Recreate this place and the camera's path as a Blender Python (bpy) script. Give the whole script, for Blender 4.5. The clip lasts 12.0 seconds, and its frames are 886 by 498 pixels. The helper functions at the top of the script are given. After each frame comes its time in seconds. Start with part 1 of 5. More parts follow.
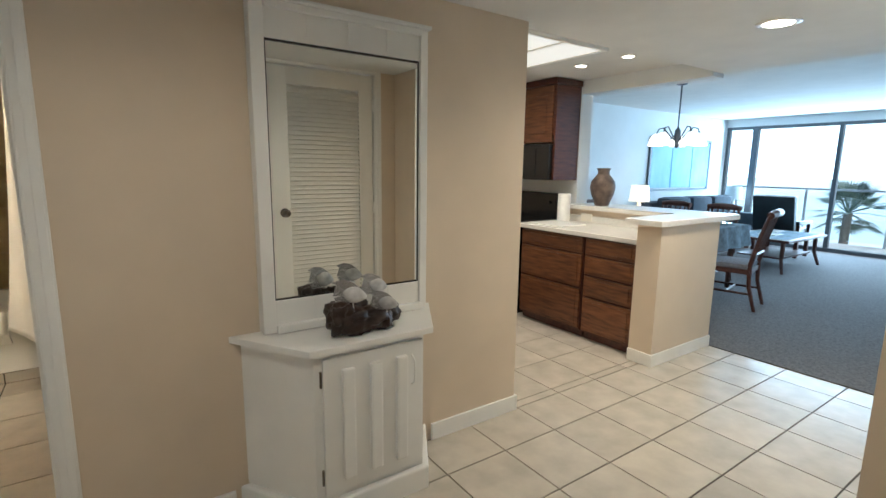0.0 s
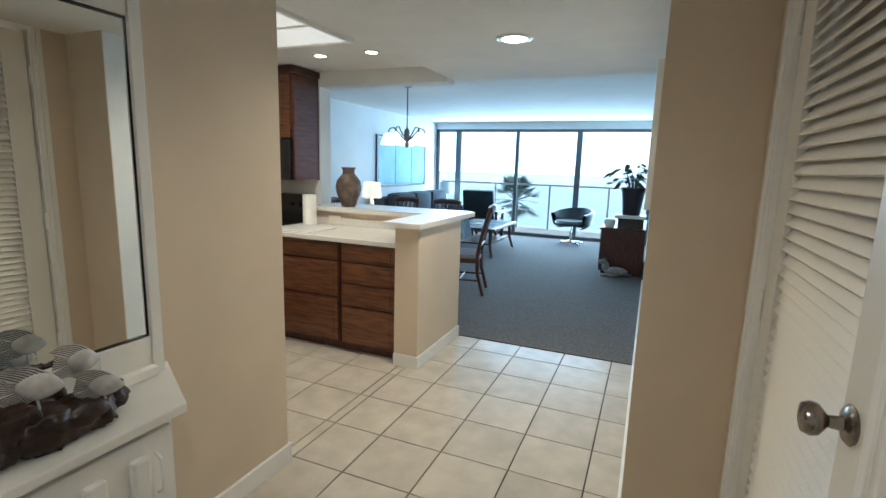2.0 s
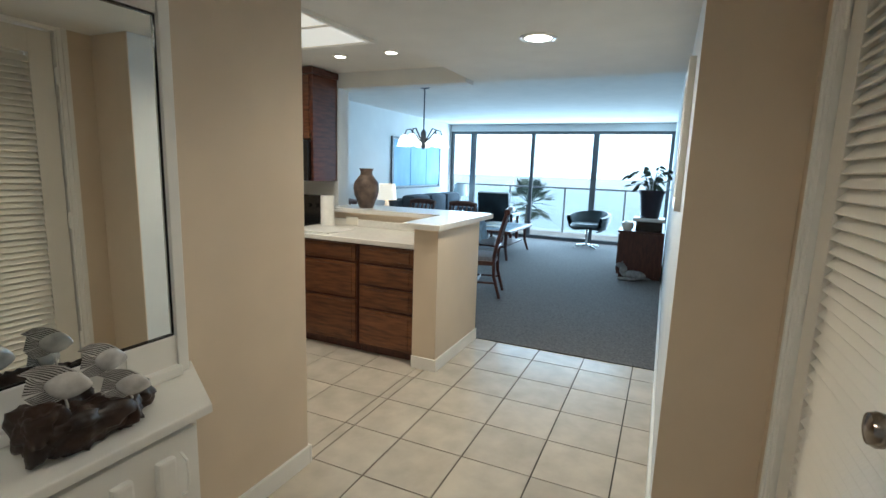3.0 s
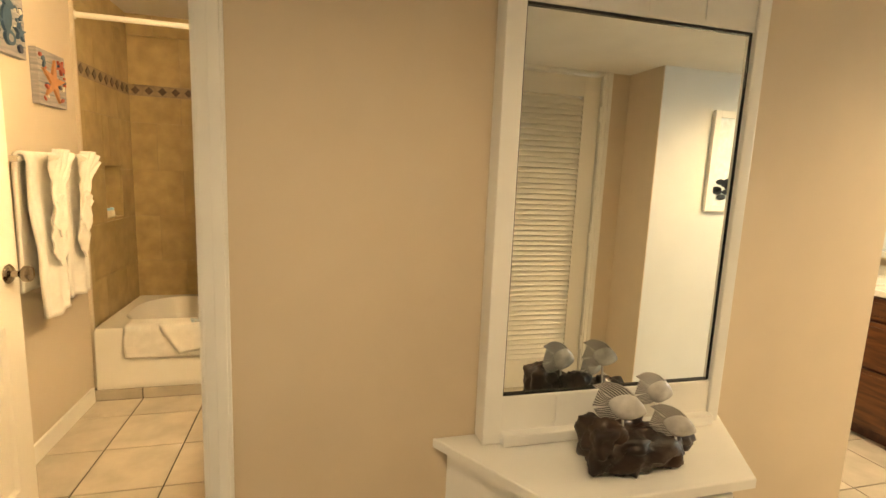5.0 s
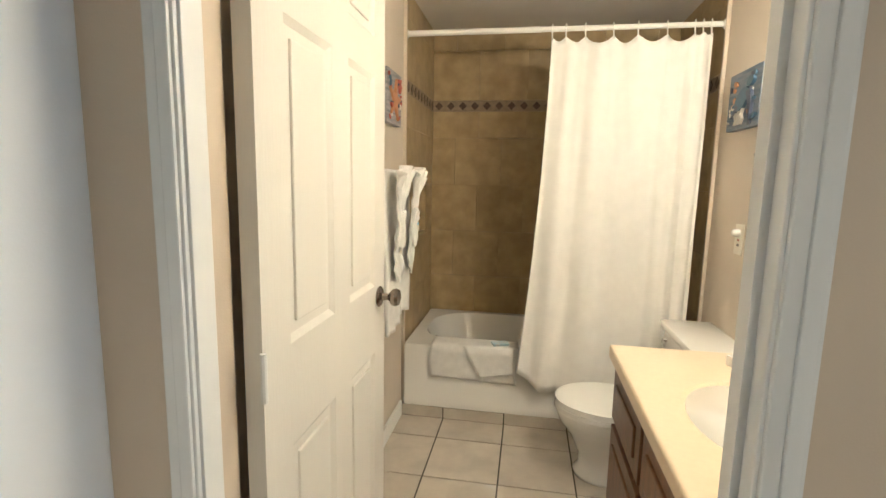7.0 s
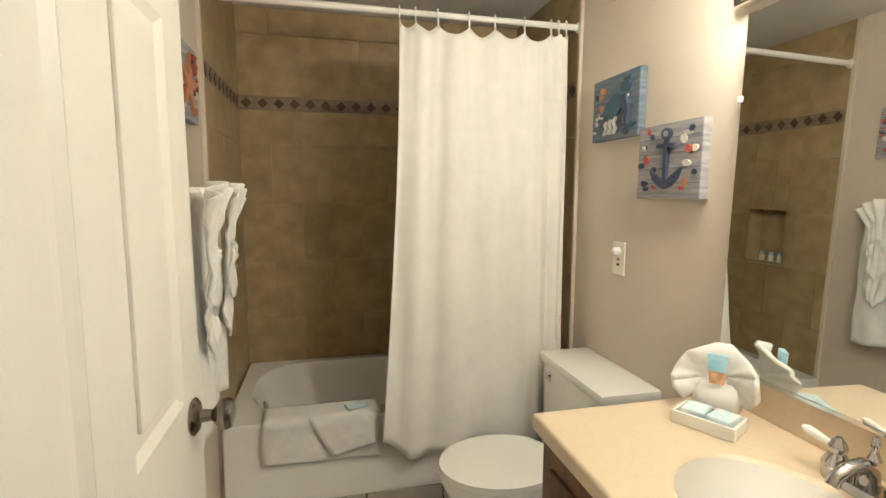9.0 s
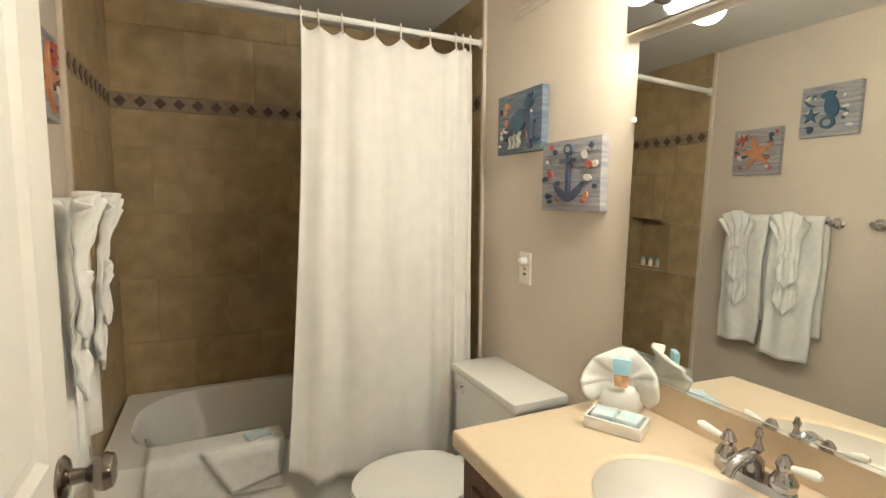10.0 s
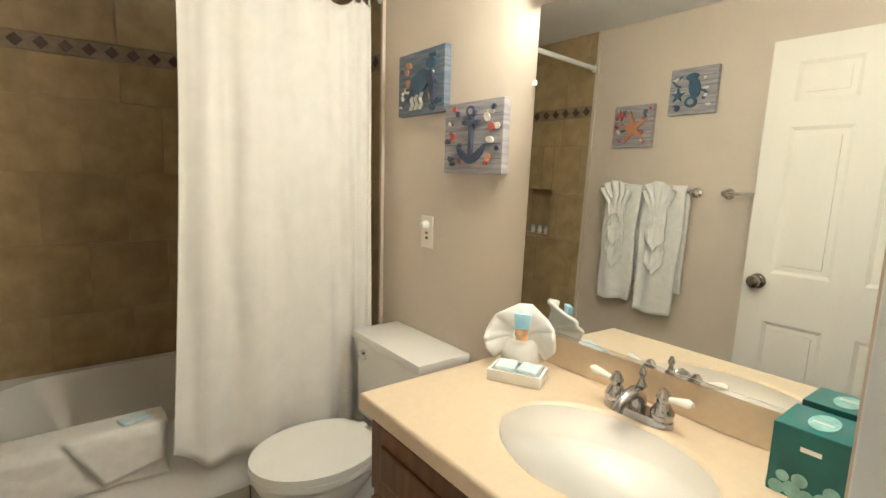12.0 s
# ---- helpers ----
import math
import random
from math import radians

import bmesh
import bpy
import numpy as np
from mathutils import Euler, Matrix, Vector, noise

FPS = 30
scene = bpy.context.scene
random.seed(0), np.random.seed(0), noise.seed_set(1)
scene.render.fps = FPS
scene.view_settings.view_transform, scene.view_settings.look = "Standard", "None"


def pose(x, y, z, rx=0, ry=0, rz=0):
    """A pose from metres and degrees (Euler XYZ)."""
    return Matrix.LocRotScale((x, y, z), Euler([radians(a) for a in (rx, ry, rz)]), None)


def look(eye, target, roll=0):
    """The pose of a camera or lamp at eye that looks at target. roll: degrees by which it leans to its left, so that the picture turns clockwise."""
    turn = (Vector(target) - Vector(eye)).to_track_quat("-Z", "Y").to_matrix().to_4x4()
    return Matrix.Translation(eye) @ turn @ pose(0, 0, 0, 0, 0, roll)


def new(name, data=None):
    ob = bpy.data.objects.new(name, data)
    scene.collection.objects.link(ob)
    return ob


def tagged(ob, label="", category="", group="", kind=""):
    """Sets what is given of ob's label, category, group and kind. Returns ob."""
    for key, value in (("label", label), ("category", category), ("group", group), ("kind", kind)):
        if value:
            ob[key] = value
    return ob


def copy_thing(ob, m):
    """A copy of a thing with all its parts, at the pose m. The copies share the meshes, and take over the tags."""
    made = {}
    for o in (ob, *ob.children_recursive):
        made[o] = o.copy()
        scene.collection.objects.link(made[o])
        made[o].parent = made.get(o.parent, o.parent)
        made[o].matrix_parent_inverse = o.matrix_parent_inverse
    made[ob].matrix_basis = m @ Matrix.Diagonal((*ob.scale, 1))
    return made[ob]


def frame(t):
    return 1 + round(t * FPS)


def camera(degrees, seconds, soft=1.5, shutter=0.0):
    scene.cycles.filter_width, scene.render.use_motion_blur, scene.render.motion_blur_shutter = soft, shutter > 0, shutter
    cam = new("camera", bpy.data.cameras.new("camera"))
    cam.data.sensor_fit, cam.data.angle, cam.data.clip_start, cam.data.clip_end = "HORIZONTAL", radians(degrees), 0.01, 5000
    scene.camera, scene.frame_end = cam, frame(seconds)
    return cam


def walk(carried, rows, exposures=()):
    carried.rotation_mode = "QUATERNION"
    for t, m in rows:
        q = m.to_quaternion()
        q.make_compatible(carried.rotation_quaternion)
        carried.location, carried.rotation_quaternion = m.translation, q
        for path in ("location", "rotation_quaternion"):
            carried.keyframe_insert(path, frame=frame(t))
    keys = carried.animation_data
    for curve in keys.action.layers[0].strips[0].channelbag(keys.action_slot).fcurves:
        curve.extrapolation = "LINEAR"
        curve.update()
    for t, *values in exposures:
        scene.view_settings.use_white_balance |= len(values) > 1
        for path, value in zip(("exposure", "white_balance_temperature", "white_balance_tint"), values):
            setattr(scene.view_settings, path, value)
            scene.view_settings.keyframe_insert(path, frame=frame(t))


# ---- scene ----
cam = camera(84.8, 12.0)
PATH = [
    (0, (0.051, 0.347, 1.325), (1.177, 1.966, 0.992), 0.8),
    (0.5, (0.161, 0.515, 1.359), (1.522, 1.942, 1.026), 1.2),
    (1, (0.223, 0.625, 1.359), (1.831, 1.764, 1.018), 1.7),
    (1.5, (0.214, 0.703, 1.374), (1.97, 1.597, 1.032), 1.7),
    (2, (0.193, 0.748, 1.369), (2.009, 1.515, 1.032), 1.7),
    (2.5, (0.205, 0.77, 1.363), (2.029, 1.52, 1.031), 1.6),
    (2.7, (0.208, 0.78, 1.36), (2.028, 1.542, 1.029), 1.7),
    (4.5, (0.092, 1.006, 1.349), (1.215, 2.633, 1.046), 1.9),
    (5, (0.086, 1.072, 1.362), (0.598, 2.983, 1.064), 2.4),
    (5.5, (0.006, 1.158, 1.359), (0.03, 3.135, 1.056), 3.3),
    (6, (-0.157, 1.25, 1.379), (-0.43, 3.205, 1.058), 2.5),
    (6.5, (-0.348, 1.356, 1.366), (-0.731, 3.298, 1.078), 1.1),
    (8.3, (-0.556, 1.986, 1.333), (-0.443, 4.043, 1.049), 0.9),
    (8.5, (-0.584, 2.021, 1.343), (-0.375, 4.073, 1.074), 0.7),
    (9, (-0.676, 2.085, 1.379), (-0.201, 4.095, 1.139), 0.2),
    (9.5, (-0.708, 2.123, 1.388), (-0.001, 4.067, 1.173), 0.3),
    (10, (-0.702, 2.143, 1.392), (0.18, 4.016, 1.188), 0.5),
    (10.5, (-0.7, 2.162, 1.393), (0.328, 3.958, 1.183), 0.8),
    (11, (-0.7, 2.174, 1.377), (0.444, 3.895, 1.146), 1.2),
    (11.5, (-0.714, 2.18, 1.368), (0.515, 3.839, 1.105), 1.2),
    (12, (-0.718, 2.185, 1.347), (0.547, 3.807, 1.041), 1.7),
]
EXPOSURES = [(0, 0.22, 5700, 8), (1.0, 0.2, 5750, 8), (2.0, -0.05, 5600, 6), (2.7, -0.15, 5650, 6), (4.5, -0.25, 8200, 5), (5.0, 0.75, 9600, 12), (5.5, 0.75, 7900, 12), (6.0, 0.65, 5900, 8), (6.5, 0.5, 5500, 7), (8.5, 0.05, 5300, 5), (12, 0.1, 5200, 5)]
walk(cam, [(t, look(eye, target, roll)) for t, eye, target, roll in PATH], EXPOSURES)

# ---- world and large lights ----
world = bpy.data.worlds.new("world")
scene.world = world
world.use_nodes = True
wn = world.node_tree.nodes
sky = wn.new("ShaderNodeTexSky")
sky.sky_type, sky.sun_disc, sky.sun_elevation, sky.sun_rotation = "NISHITA", False, radians(48), radians(200)
world.node_tree.links.new(sky.outputs[0], wn["Background"].inputs[0])
wn["Background"].inputs[1].default_value = 0.15
sun = new("sun", bpy.data.lights.new("sun", "SUN"))
sun.data.energy, sun.data.angle, sun.data.color = 3.0, radians(0.6), (1, 0.95, 0.88)
sun.matrix_world = look((0, 0, 30), (-6, 16, 0))


def lamp(name, kind, place, energy, color, size=0.05, target=None, size_y=None, spot=None):
    data = bpy.data.lights.new(name, kind)
    data.energy, data.color = energy, color
    if kind == "AREA":
        data.size = size
        if size_y:
            data.shape, data.size_y = "RECTANGLE", size_y
    else:
        data.shadow_soft_size = size
    if spot:
        data.spot_size, data.spot_blend = radians(spot), 0.6
    ob = new(name, data)
    ob.matrix_world = look(place, target or (place[0] + 0.0001, place[1], place[2] - 1))
    return ob


# The bathroom is laid out in its own plan and set into the place by this scale about a point in the hall.
ROOM = Matrix.Translation((-0.15, 1.25, 1.37)) @ Matrix.Scale(1.04, 4) @ Matrix.Translation((0.15, -1.25, -1.37))
WARM, COOL = (1.0, 0.82, 0.58), (0.58, 0.82, 1.0)
lamp("window_daylight", "AREA", (9.86, 2.9, 1.15), 205, COOL, 4.3, (0, 2.9, 1.0), 2.0)
lamp("hall_downlight", "SPOT", (2.77, 1.47, 2.0), 62, WARM, 0.05, None, None, 168)
# Added fill over the entry, brightens console wall and doorway; no such source is known.
lamp("entry_downlight", "SPOT", (0.2, 0.95, 2.0), 22, (1.0, 0.88, 0.70), 0.05, None, None, 172)
lamp("kitchen_spot_a", "SPOT", (3.18, 3.0, 2.09), 8, WARM, 0.04, None, None, 130)
lamp("kitchen_spot_b", "SPOT", (3.18, 2.58, 2.09), 8, WARM, 0.04, None, None, 130)
lamp("kitchen_panel_light", "AREA", (2.45, 3.3, 2.08), 10, (1, 0.93, 0.8), 0.6, None, 1.2)
for i in range(4):
    lamp("vanity_bulb_light", "POINT", ROOM @ Vector((0.27, 3.05 - 0.2 * i, 1.93)), 8.5, (1, 0.82, 0.58), 0.05)

# ---- materials ----


def mat(name, color, rough=0.5, metal=0.0, var=0.08, scale=8.0, bump=0.0, bscale=120.0, stretch=(1, 1, 1), second=None,
        spread=0.0, coat=0.0, trans=0.0, detail=4.0):
    m = bpy.data.materials.new(name)
    m.use_nodes = True
    n, l = m.node_tree.nodes, m.node_tree.links
    b = n["Principled BSDF"]
    b.inputs["Roughness"].default_value, b.inputs["Metallic"].default_value = rough, metal
    b.inputs["Coat Weight"].default_value, b.inputs["Transmission Weight"].default_value = coat, trans
    tc, mp, nz = n.new("ShaderNodeTexCoord"), n.new("ShaderNodeMapping"), n.new("ShaderNodeTexNoise")
    mp.inputs["Scale"].default_value = stretch
    nz.inputs["Scale"].default_value, nz.inputs["Detail"].default_value = scale, detail
    l.new(tc.outputs["Object"], mp.inputs[0])
    l.new(mp.outputs[0], nz.inputs[0])
    ramp = n.new("ShaderNodeValToRGB")
    c2 = second or [c * (1 - 2.2 * var) for c in color]
    c1 = color if second else [min(1, c * (1 + var)) for c in color]
    ramp.color_ramp.elements[0].position, ramp.color_ramp.elements[1].position = 0.3, 0.7
    ramp.color_ramp.elements[0].color, ramp.color_ramp.elements[1].color = (*c2, 1), (*c1, 1)
    l.new(nz.outputs[0], ramp.inputs[0])
    out = ramp.outputs[0]
    if spread:
        info, hsv, mr = n.new("ShaderNodeObjectInfo"), n.new("ShaderNodeHueSaturation"), n.new("ShaderNodeMapRange")
        mr.inputs["To Min"].default_value, mr.inputs["To Max"].default_value = 1 - spread, 1 + spread
        l.new(info.outputs["Random"], mr.inputs[0])
        l.new(mr.outputs[0], hsv.inputs["Value"])
        l.new(out, hsv.inputs["Color"])
        out = hsv.outputs[0]
        off = n.new("ShaderNodeVectorMath")
        off.operation = "ADD"
        mul = n.new("ShaderNodeMath")
        mul.operation, mul.inputs[1].default_value = "MULTIPLY", 37.0
        l.new(info.outputs["Random"], mul.inputs[0])
        l.new(mp.outputs[0], off.inputs[0])
        l.new(mul.outputs[0], off.inputs[1])
        l.new(off.outputs[0], nz.inputs[0])
    l.new(out, b.inputs["Base Color"])
    if bump:
        n2, bp = n.new("ShaderNodeTexNoise"), n.new("ShaderNodeBump")
        n2.inputs["Scale"].default_value, n2.inputs["Detail"].default_value = bscale, 3
        bp.inputs["Strength"].default_value, bp.inputs["Distance"].default_value = bump, 0.003
        l.new(mp.outputs[0], n2.inputs[0])
        l.new(n2.outputs[0], bp.inputs["Height"])
        l.new(bp.outputs[0], b.inputs["Normal"])
    return m


def glow(name, color, strength):
    m = bpy.data.materials.new(name)
    m.use_nodes = True
    b = m.node_tree.nodes["Principled BSDF"]
    b.inputs["Base Color"].default_value = (*color, 1)
    b.inputs["Emission Color"].default_value, b.inputs["Emission Strength"].default_value = (*color, 1), strength
    return m


PAINT = mat("hall_wall_paint", (0.68, 0.56, 0.42), 0.62, var=0.025, scale=3, bump=0.12, bscale=260)
PAINT_LIV = mat("living_wall_paint", (0.72, 0.74, 0.74), 0.7, var=0.02, scale=3, bump=0.1, bscale=260)
WHITEPAINT = mat("white_wall_paint", (0.84, 0.83, 0.82), 0.7, var=0.02, scale=3, bump=0.1, bscale=260)
PAINT_BATH = mat("bath_wall_paint", (0.64, 0.555, 0.445), 0.5, var=0.025, scale=3, bump=0.12, bscale=240)
CEIL = mat("ceiling_paint", (0.72, 0.70, 0.66), 0.85, var=0.02, scale=5, bump=0.25, bscale=180)
TRIM = mat("trim_white_paint", (0.84, 0.82, 0.77), 0.35, var=0.02, scale=6, bump=0.05, bscale=90)
DOORP = mat("door_white_paint", (0.78, 0.74, 0.66), 0.38, var=0.02, scale=5, bump=0.15, bscale=160, stretch=(1, 1, 0.1))
TILE = mat("floor_tile_glaze", (0.57, 0.51, 0.42), 0.22, var=0.07, scale=7, bump=0.14, bscale=9, spread=0.05)
GROUT = mat("grout", (0.055, 0.045, 0.036), 0.9, var=0.1, scale=30, bump=0.3)
STONE = mat("shower_tile", (0.47, 0.355, 0.185), 0.36, second=(0.335, 0.245, 0.12), scale=11, bump=0.12, bscale=40, spread=0.03)
STONE_GROUT = mat("shower_grout", (0.36, 0.26, 0.13), 0.9, var=0.08, scale=30)
DIAMOND = mat("diamond_tile", (0.10, 0.065, 0.045), 0.35, var=0.2, scale=40, spread=0.25)
BORDER = mat("border_tile", (0.31, 0.235, 0.155), 0.4, var=0.12, scale=25, spread=0.06)
CARPET = mat("carpet_pile", (0.17, 0.165, 0.165), 0.97, var=0.18, scale=60, bump=1.0, bscale=420)
WOOD = mat("cherry_wood", (0.115, 0.036, 0.018), 0.3, second=(0.045, 0.012, 0.008), scale=5, stretch=(1.6, 1.6, 9), bump=0.05, spread=0.22)
WOODH = mat("cherry_wood_cross", (0.17, 0.066, 0.026), 0.28, second=(0.06, 0.021, 0.011), scale=3, stretch=(2, 2, 16), bump=0.05, spread=0.3)
OAK = mat("stained_oak", (0.18, 0.078, 0.026), 0.35, second=(0.085, 0.032, 0.012), scale=5, stretch=(8, 8, 1.2), bump=0.08, spread=0.1)
DARKWOOD = mat("dark_furniture_wood", (0.10, 0.035, 0.022), 0.35, second=(0.05, 0.016, 0.012), scale=6, stretch=(6, 6, 1.5), bump=0.05)
COUNTER = mat("white_counter", (0.77, 0.74, 0.68), 0.22, var=0.03, scale=40, bump=0.02)
VANTOP = mat("beige_vanity_top", (0.70, 0.565, 0.39), 0.3, var=0.015, scale=60, bump=0.02)
PORC = mat("white_porcelain", (0.86, 0.84, 0.78), 0.1, var=0.01, scale=4, coat=0.4)
CHROME = mat("chrome", (0.75, 0.74, 0.72), 0.1, 1.0, var=0.02, scale=20)
TAPCHROME = mat("worn_chrome", (0.52, 0.50, 0.49), 0.14, 1.0, var=0.06, scale=30)
NICKEL = mat("aged_nickel", (0.30, 0.26, 0.22), 0.22, 1.0, var=0.12, scale=25)
MIRROR = mat("mirror_glass", (0.86, 0.88, 0.86), 0.0, 1.0, var=0.0)
BLACK = mat("black_enamel", (0.012, 0.012, 0.013), 0.15, var=0.05, scale=10)
DARKMETAL = mat("bronze_window_frame", (0.11, 0.125, 0.14), 0.4, 0.4, var=0.06, scale=12)
CLOTH = mat("white_terry", (0.84, 0.82, 0.77), 0.95, var=0.03, scale=30, bump=0.5, bscale=330)
CURTAINM = mat("white_curtain", (0.83, 0.80, 0.74), 0.85, var=0.02, scale=14, bump=0.25, bscale=500)
PLASTIC = mat("ivory_plastic", (0.78, 0.73, 0.62), 0.3, var=0.01)
WHITEPLAS = mat("white_plastic", (0.82, 0.80, 0.75), 0.25, var=0.01)
LEATHER = mat("black_leather", (0.018, 0.03, 0.036), 0.35, var=0.1, scale=10, bump=0.3, bscale=70)
GREYCLOTH = mat("grey_tablecloth", (0.20, 0.27, 0.33), 0.9, var=0.2, scale=14, bump=0.4, bscale=200)
SEATCLOTH = mat("seat_fabric", (0.24, 0.24, 0.27), 0.95, var=0.1, scale=40, bump=0.5, bscale=250)
SOFA = mat("sofa_fabric", (0.055, 0.07, 0.09), 0.9, var=0.12, scale=12, bump=0.4, bscale=200)
DRIFT = mat("driftwood", (0.042, 0.018, 0.009), 0.4, second=(0.008, 0.004, 0.003), scale=10, bump=0.9, bscale=35)
FISH = mat("silvery_shell", (0.72, 0.70, 0.67), 0.2, second=(0.42, 0.40, 0.38), scale=26, bump=0.3, bscale=60)
FIN = mat("dark_striped_fin", (0.07, 0.06, 0.055), 0.4, var=0.1)
CLAY = mat("mottled_clay", (0.19, 0.135, 0.105), 0.6, second=(0.045, 0.03, 0.024), scale=12, bump=0.4, bscale=60)
SHADE = glow("lit_lampshade", (1.0, 0.86, 0.66), 0.85)
BULB = glow("lit_bulb", (1.0, 0.88, 0.68), 9.0)
BULBSOFT = glow("frosted_shade", (1.0, 0.93, 0.82), 2.0)
PANEL = glow("light_panel", (1.0, 0.96, 0.86), 0.5)
POT = mat("dark_pot", (0.025, 0.018, 0.03), 0.35, var=0.1)
LEAF = mat("leaf_green", (0.035, 0.075, 0.04), 0.4, var=0.3, scale=12, spread=0.2)
PALM = mat("palm_leaf", (0.12, 0.17, 0.12), 0.5, var=0.2, scale=5)
TRUNK = mat("palm_trunk", (0.22, 0.19, 0.15), 0.9, var=0.2, scale=14, bump=0.6, bscale=30)
ARTBLUE = mat("blue_canvas", (0.32, 0.56, 0.74), 0.6, second=(0.18, 0.40, 0.62), scale=3, stretch=(1, 1, 0.6))
SEA = mat("sea_water", (0.30, 0.42, 0.46), 0.3, var=0.15, scale=0.02, bump=0.3, bscale=0.4)
SAND = mat("sand", (0.42, 0.38, 0.31), 0.9, var=0.1, scale=0.2)
RAILMETAL = mat("pale_rail_metal", (0.42, 0.45, 0.47), 0.4, 0.3, var=0.05, scale=12)
CONC = mat("balcony_concrete", (0.45, 0.44, 0.42), 0.85, var=0.08, scale=4, bump=0.3)


def flat(name, color, rough=0.55, var=0.08, scale=30):
    return mat(name, color, rough, var=var, scale=scale)


def clear(name, color, rough=0.0):
    m = bpy.data.materials.new(name)
    m.use_nodes = True
    n, l = m.node_tree.nodes, m.node_tree.links
    t, g, mix, fr = n.new("ShaderNodeBsdfTransparent"), n.new("ShaderNodeBsdfGlossy"), n.new("ShaderNodeMixShader"), n.new("ShaderNodeFresnel")
    t.inputs[0].default_value = (*color, 1)
    g.inputs["Roughness"].default_value = rough
    l.new(fr.outputs[0], mix.inputs[0])
    l.new(t.outputs[0], mix.inputs[1])
    l.new(g.outputs[0], mix.inputs[2])
    l.new(mix.outputs[0], n["Material Output"].inputs[0])
    return m


GLASS = clear("window_glass", (0.93, 0.97, 0.98))

# ---- mesh helpers ----
ORG = {}


def box(bm, a, b, bev=0.0):
    r = bmesh.ops.create_cube(bm, size=1.0)["verts"]
    for v in r:
        v.co = Vector([a[i] + (b[i] - a[i]) * (v.co[i] + 0.5) for i in range(3)])
    if bev:
        edges = list({e for v in r for e in v.link_edges})
        bmesh.ops.bevel(bm, geom=edges, offset=bev, segments=2, profile=0.6, affect="EDGES")
    return bm


def boxes(*list_of, bev=0.0):
    bm = bmesh.new()
    for a, b in list_of:
        box(bm, a, b, bev)
    return bm


def lathe(profile, place=(0, 0, 0), seg=24, turn=None, sx=1.0, sy=1.0):
    """Rings of (radius, height) round z, turned by the matrix and set at the place."""
    bm, rings = bmesh.new(), []
    for r, z in profile:
        rings.append([bm.verts.new((sx * r * math.cos(2 * math.pi * k / seg), sy * r * math.sin(2 * math.pi * k / seg), z)) for k in range(seg)])
    for p, q in zip(rings, rings[1:]):
        for k in range(seg):
            bm.faces.new((p[k], p[(k + 1) % seg], q[(k + 1) % seg], q[k]))
    bm.faces.new(rings[0][::-1])
    bm.faces.new(rings[-1])
    bmesh.ops.transform(bm, matrix=Matrix.Translation(place) @ (turn or Matrix.Identity(4)), verts=bm.verts)
    return bm


def tube(bm, pts, radii, seg=8):
    pts = [Vector(p) for p in pts]
    if not isinstance(radii, (list, tuple)):
        radii = [radii] * len(pts)
    rings = []
    for i, p in enumerate(pts):
        d = (pts[min(i + 1, len(pts) - 1)] - pts[max(i - 1, 0)]).normalized()
        u = d.orthogonal().normalized() if i == 0 else (u - d * u.dot(d)).normalized()
        w = d.cross(u)
        rings.append([bm.verts.new(p + radii[i] * (u * math.cos(2 * math.pi * k / seg) + w * math.sin(2 * math.pi * k / seg))) for k in range(seg)])
    for a, b in zip(rings, rings[1:]):
        for k in range(seg):
            bm.faces.new((a[k], a[(k + 1) % seg], b[(k + 1) % seg], b[k]))
    bm.faces.new(rings[0][::-1])
    bm.faces.new(rings[-1])
    return bm


def prism(bm, outline, z0, z1, bev=0.0):
    lo = [bm.verts.new((x, y, z0)) for x, y in outline]
    hi = [bm.verts.new((x, y, z1)) for x, y in outline]
    bm.faces.new(lo[::-1])
    top = bm.faces.new(hi)
    n = len(lo)
    for k in range(n):
        bm.faces.new((lo[k], lo[(k + 1) % n], hi[(k + 1) % n], hi[k]))
    if bev:
        bmesh.ops.bevel(bm, geom=list(top.edges), offset=bev, segments=3, profile=0.5, affect="EDGES")
    return bm


def mesh(name, bm, material, smooth=False):
    bmesh.ops.recalc_face_normals(bm, faces=bm.faces)
    me = bpy.data.meshes.new(name)
    bm.to_mesh(me)
    bm.free()
    for m in (material if isinstance(material, (list, tuple)) else [material]):
        me.materials.append(m)
    if smooth:
        me.shade_smooth()
        if smooth != "all":
            me.set_sharp_from_angle(angle=radians(38))
    return me


def thing(name, place, label, category, group="", kind=""):
    ob = new(name)
    ob.empty_display_size = 0.05
    ob.location = place
    ORG[ob.name] = Vector(place)
    return tagged(ob, label, category, group, kind)


def part(name, bm, material, parent, label="", smooth=False):
    org = ORG.get(parent.name, Vector((0, 0, 0)))
    bmesh.ops.translate(bm, vec=-org, verts=bm.verts)
    ob = new(name, mesh(name, bm, material, smooth))
    ob.parent = parent
    ORG[ob.name] = org
    return tagged(ob, label)


def solid(name, bm, material, label, category, group="", kind="", smooth=False):
    """A thing that is one mesh."""
    lo = Vector([min(v.co[i] for v in bm.verts) for i in range(3)])
    hi = Vector([max(v.co[i] for v in bm.verts) for i in range(3)])
    base = Vector(((lo.x + hi.x) / 2, (lo.y + hi.y) / 2, lo.z))
    bmesh.ops.translate(bm, vec=-base, verts=bm.verts)
    ob = new(name, mesh(name, bm, material, smooth))
    ob.location = base
    ORG[ob.name] = base
    return tagged(ob, label, category, group, kind)


def setting(name, bm, material, label, category="wall"):
    ob = new(name, mesh(name, bm, material))
    ORG[ob.name] = Vector((0, 0, 0))
    return tagged(ob, label, category, kind="structure")


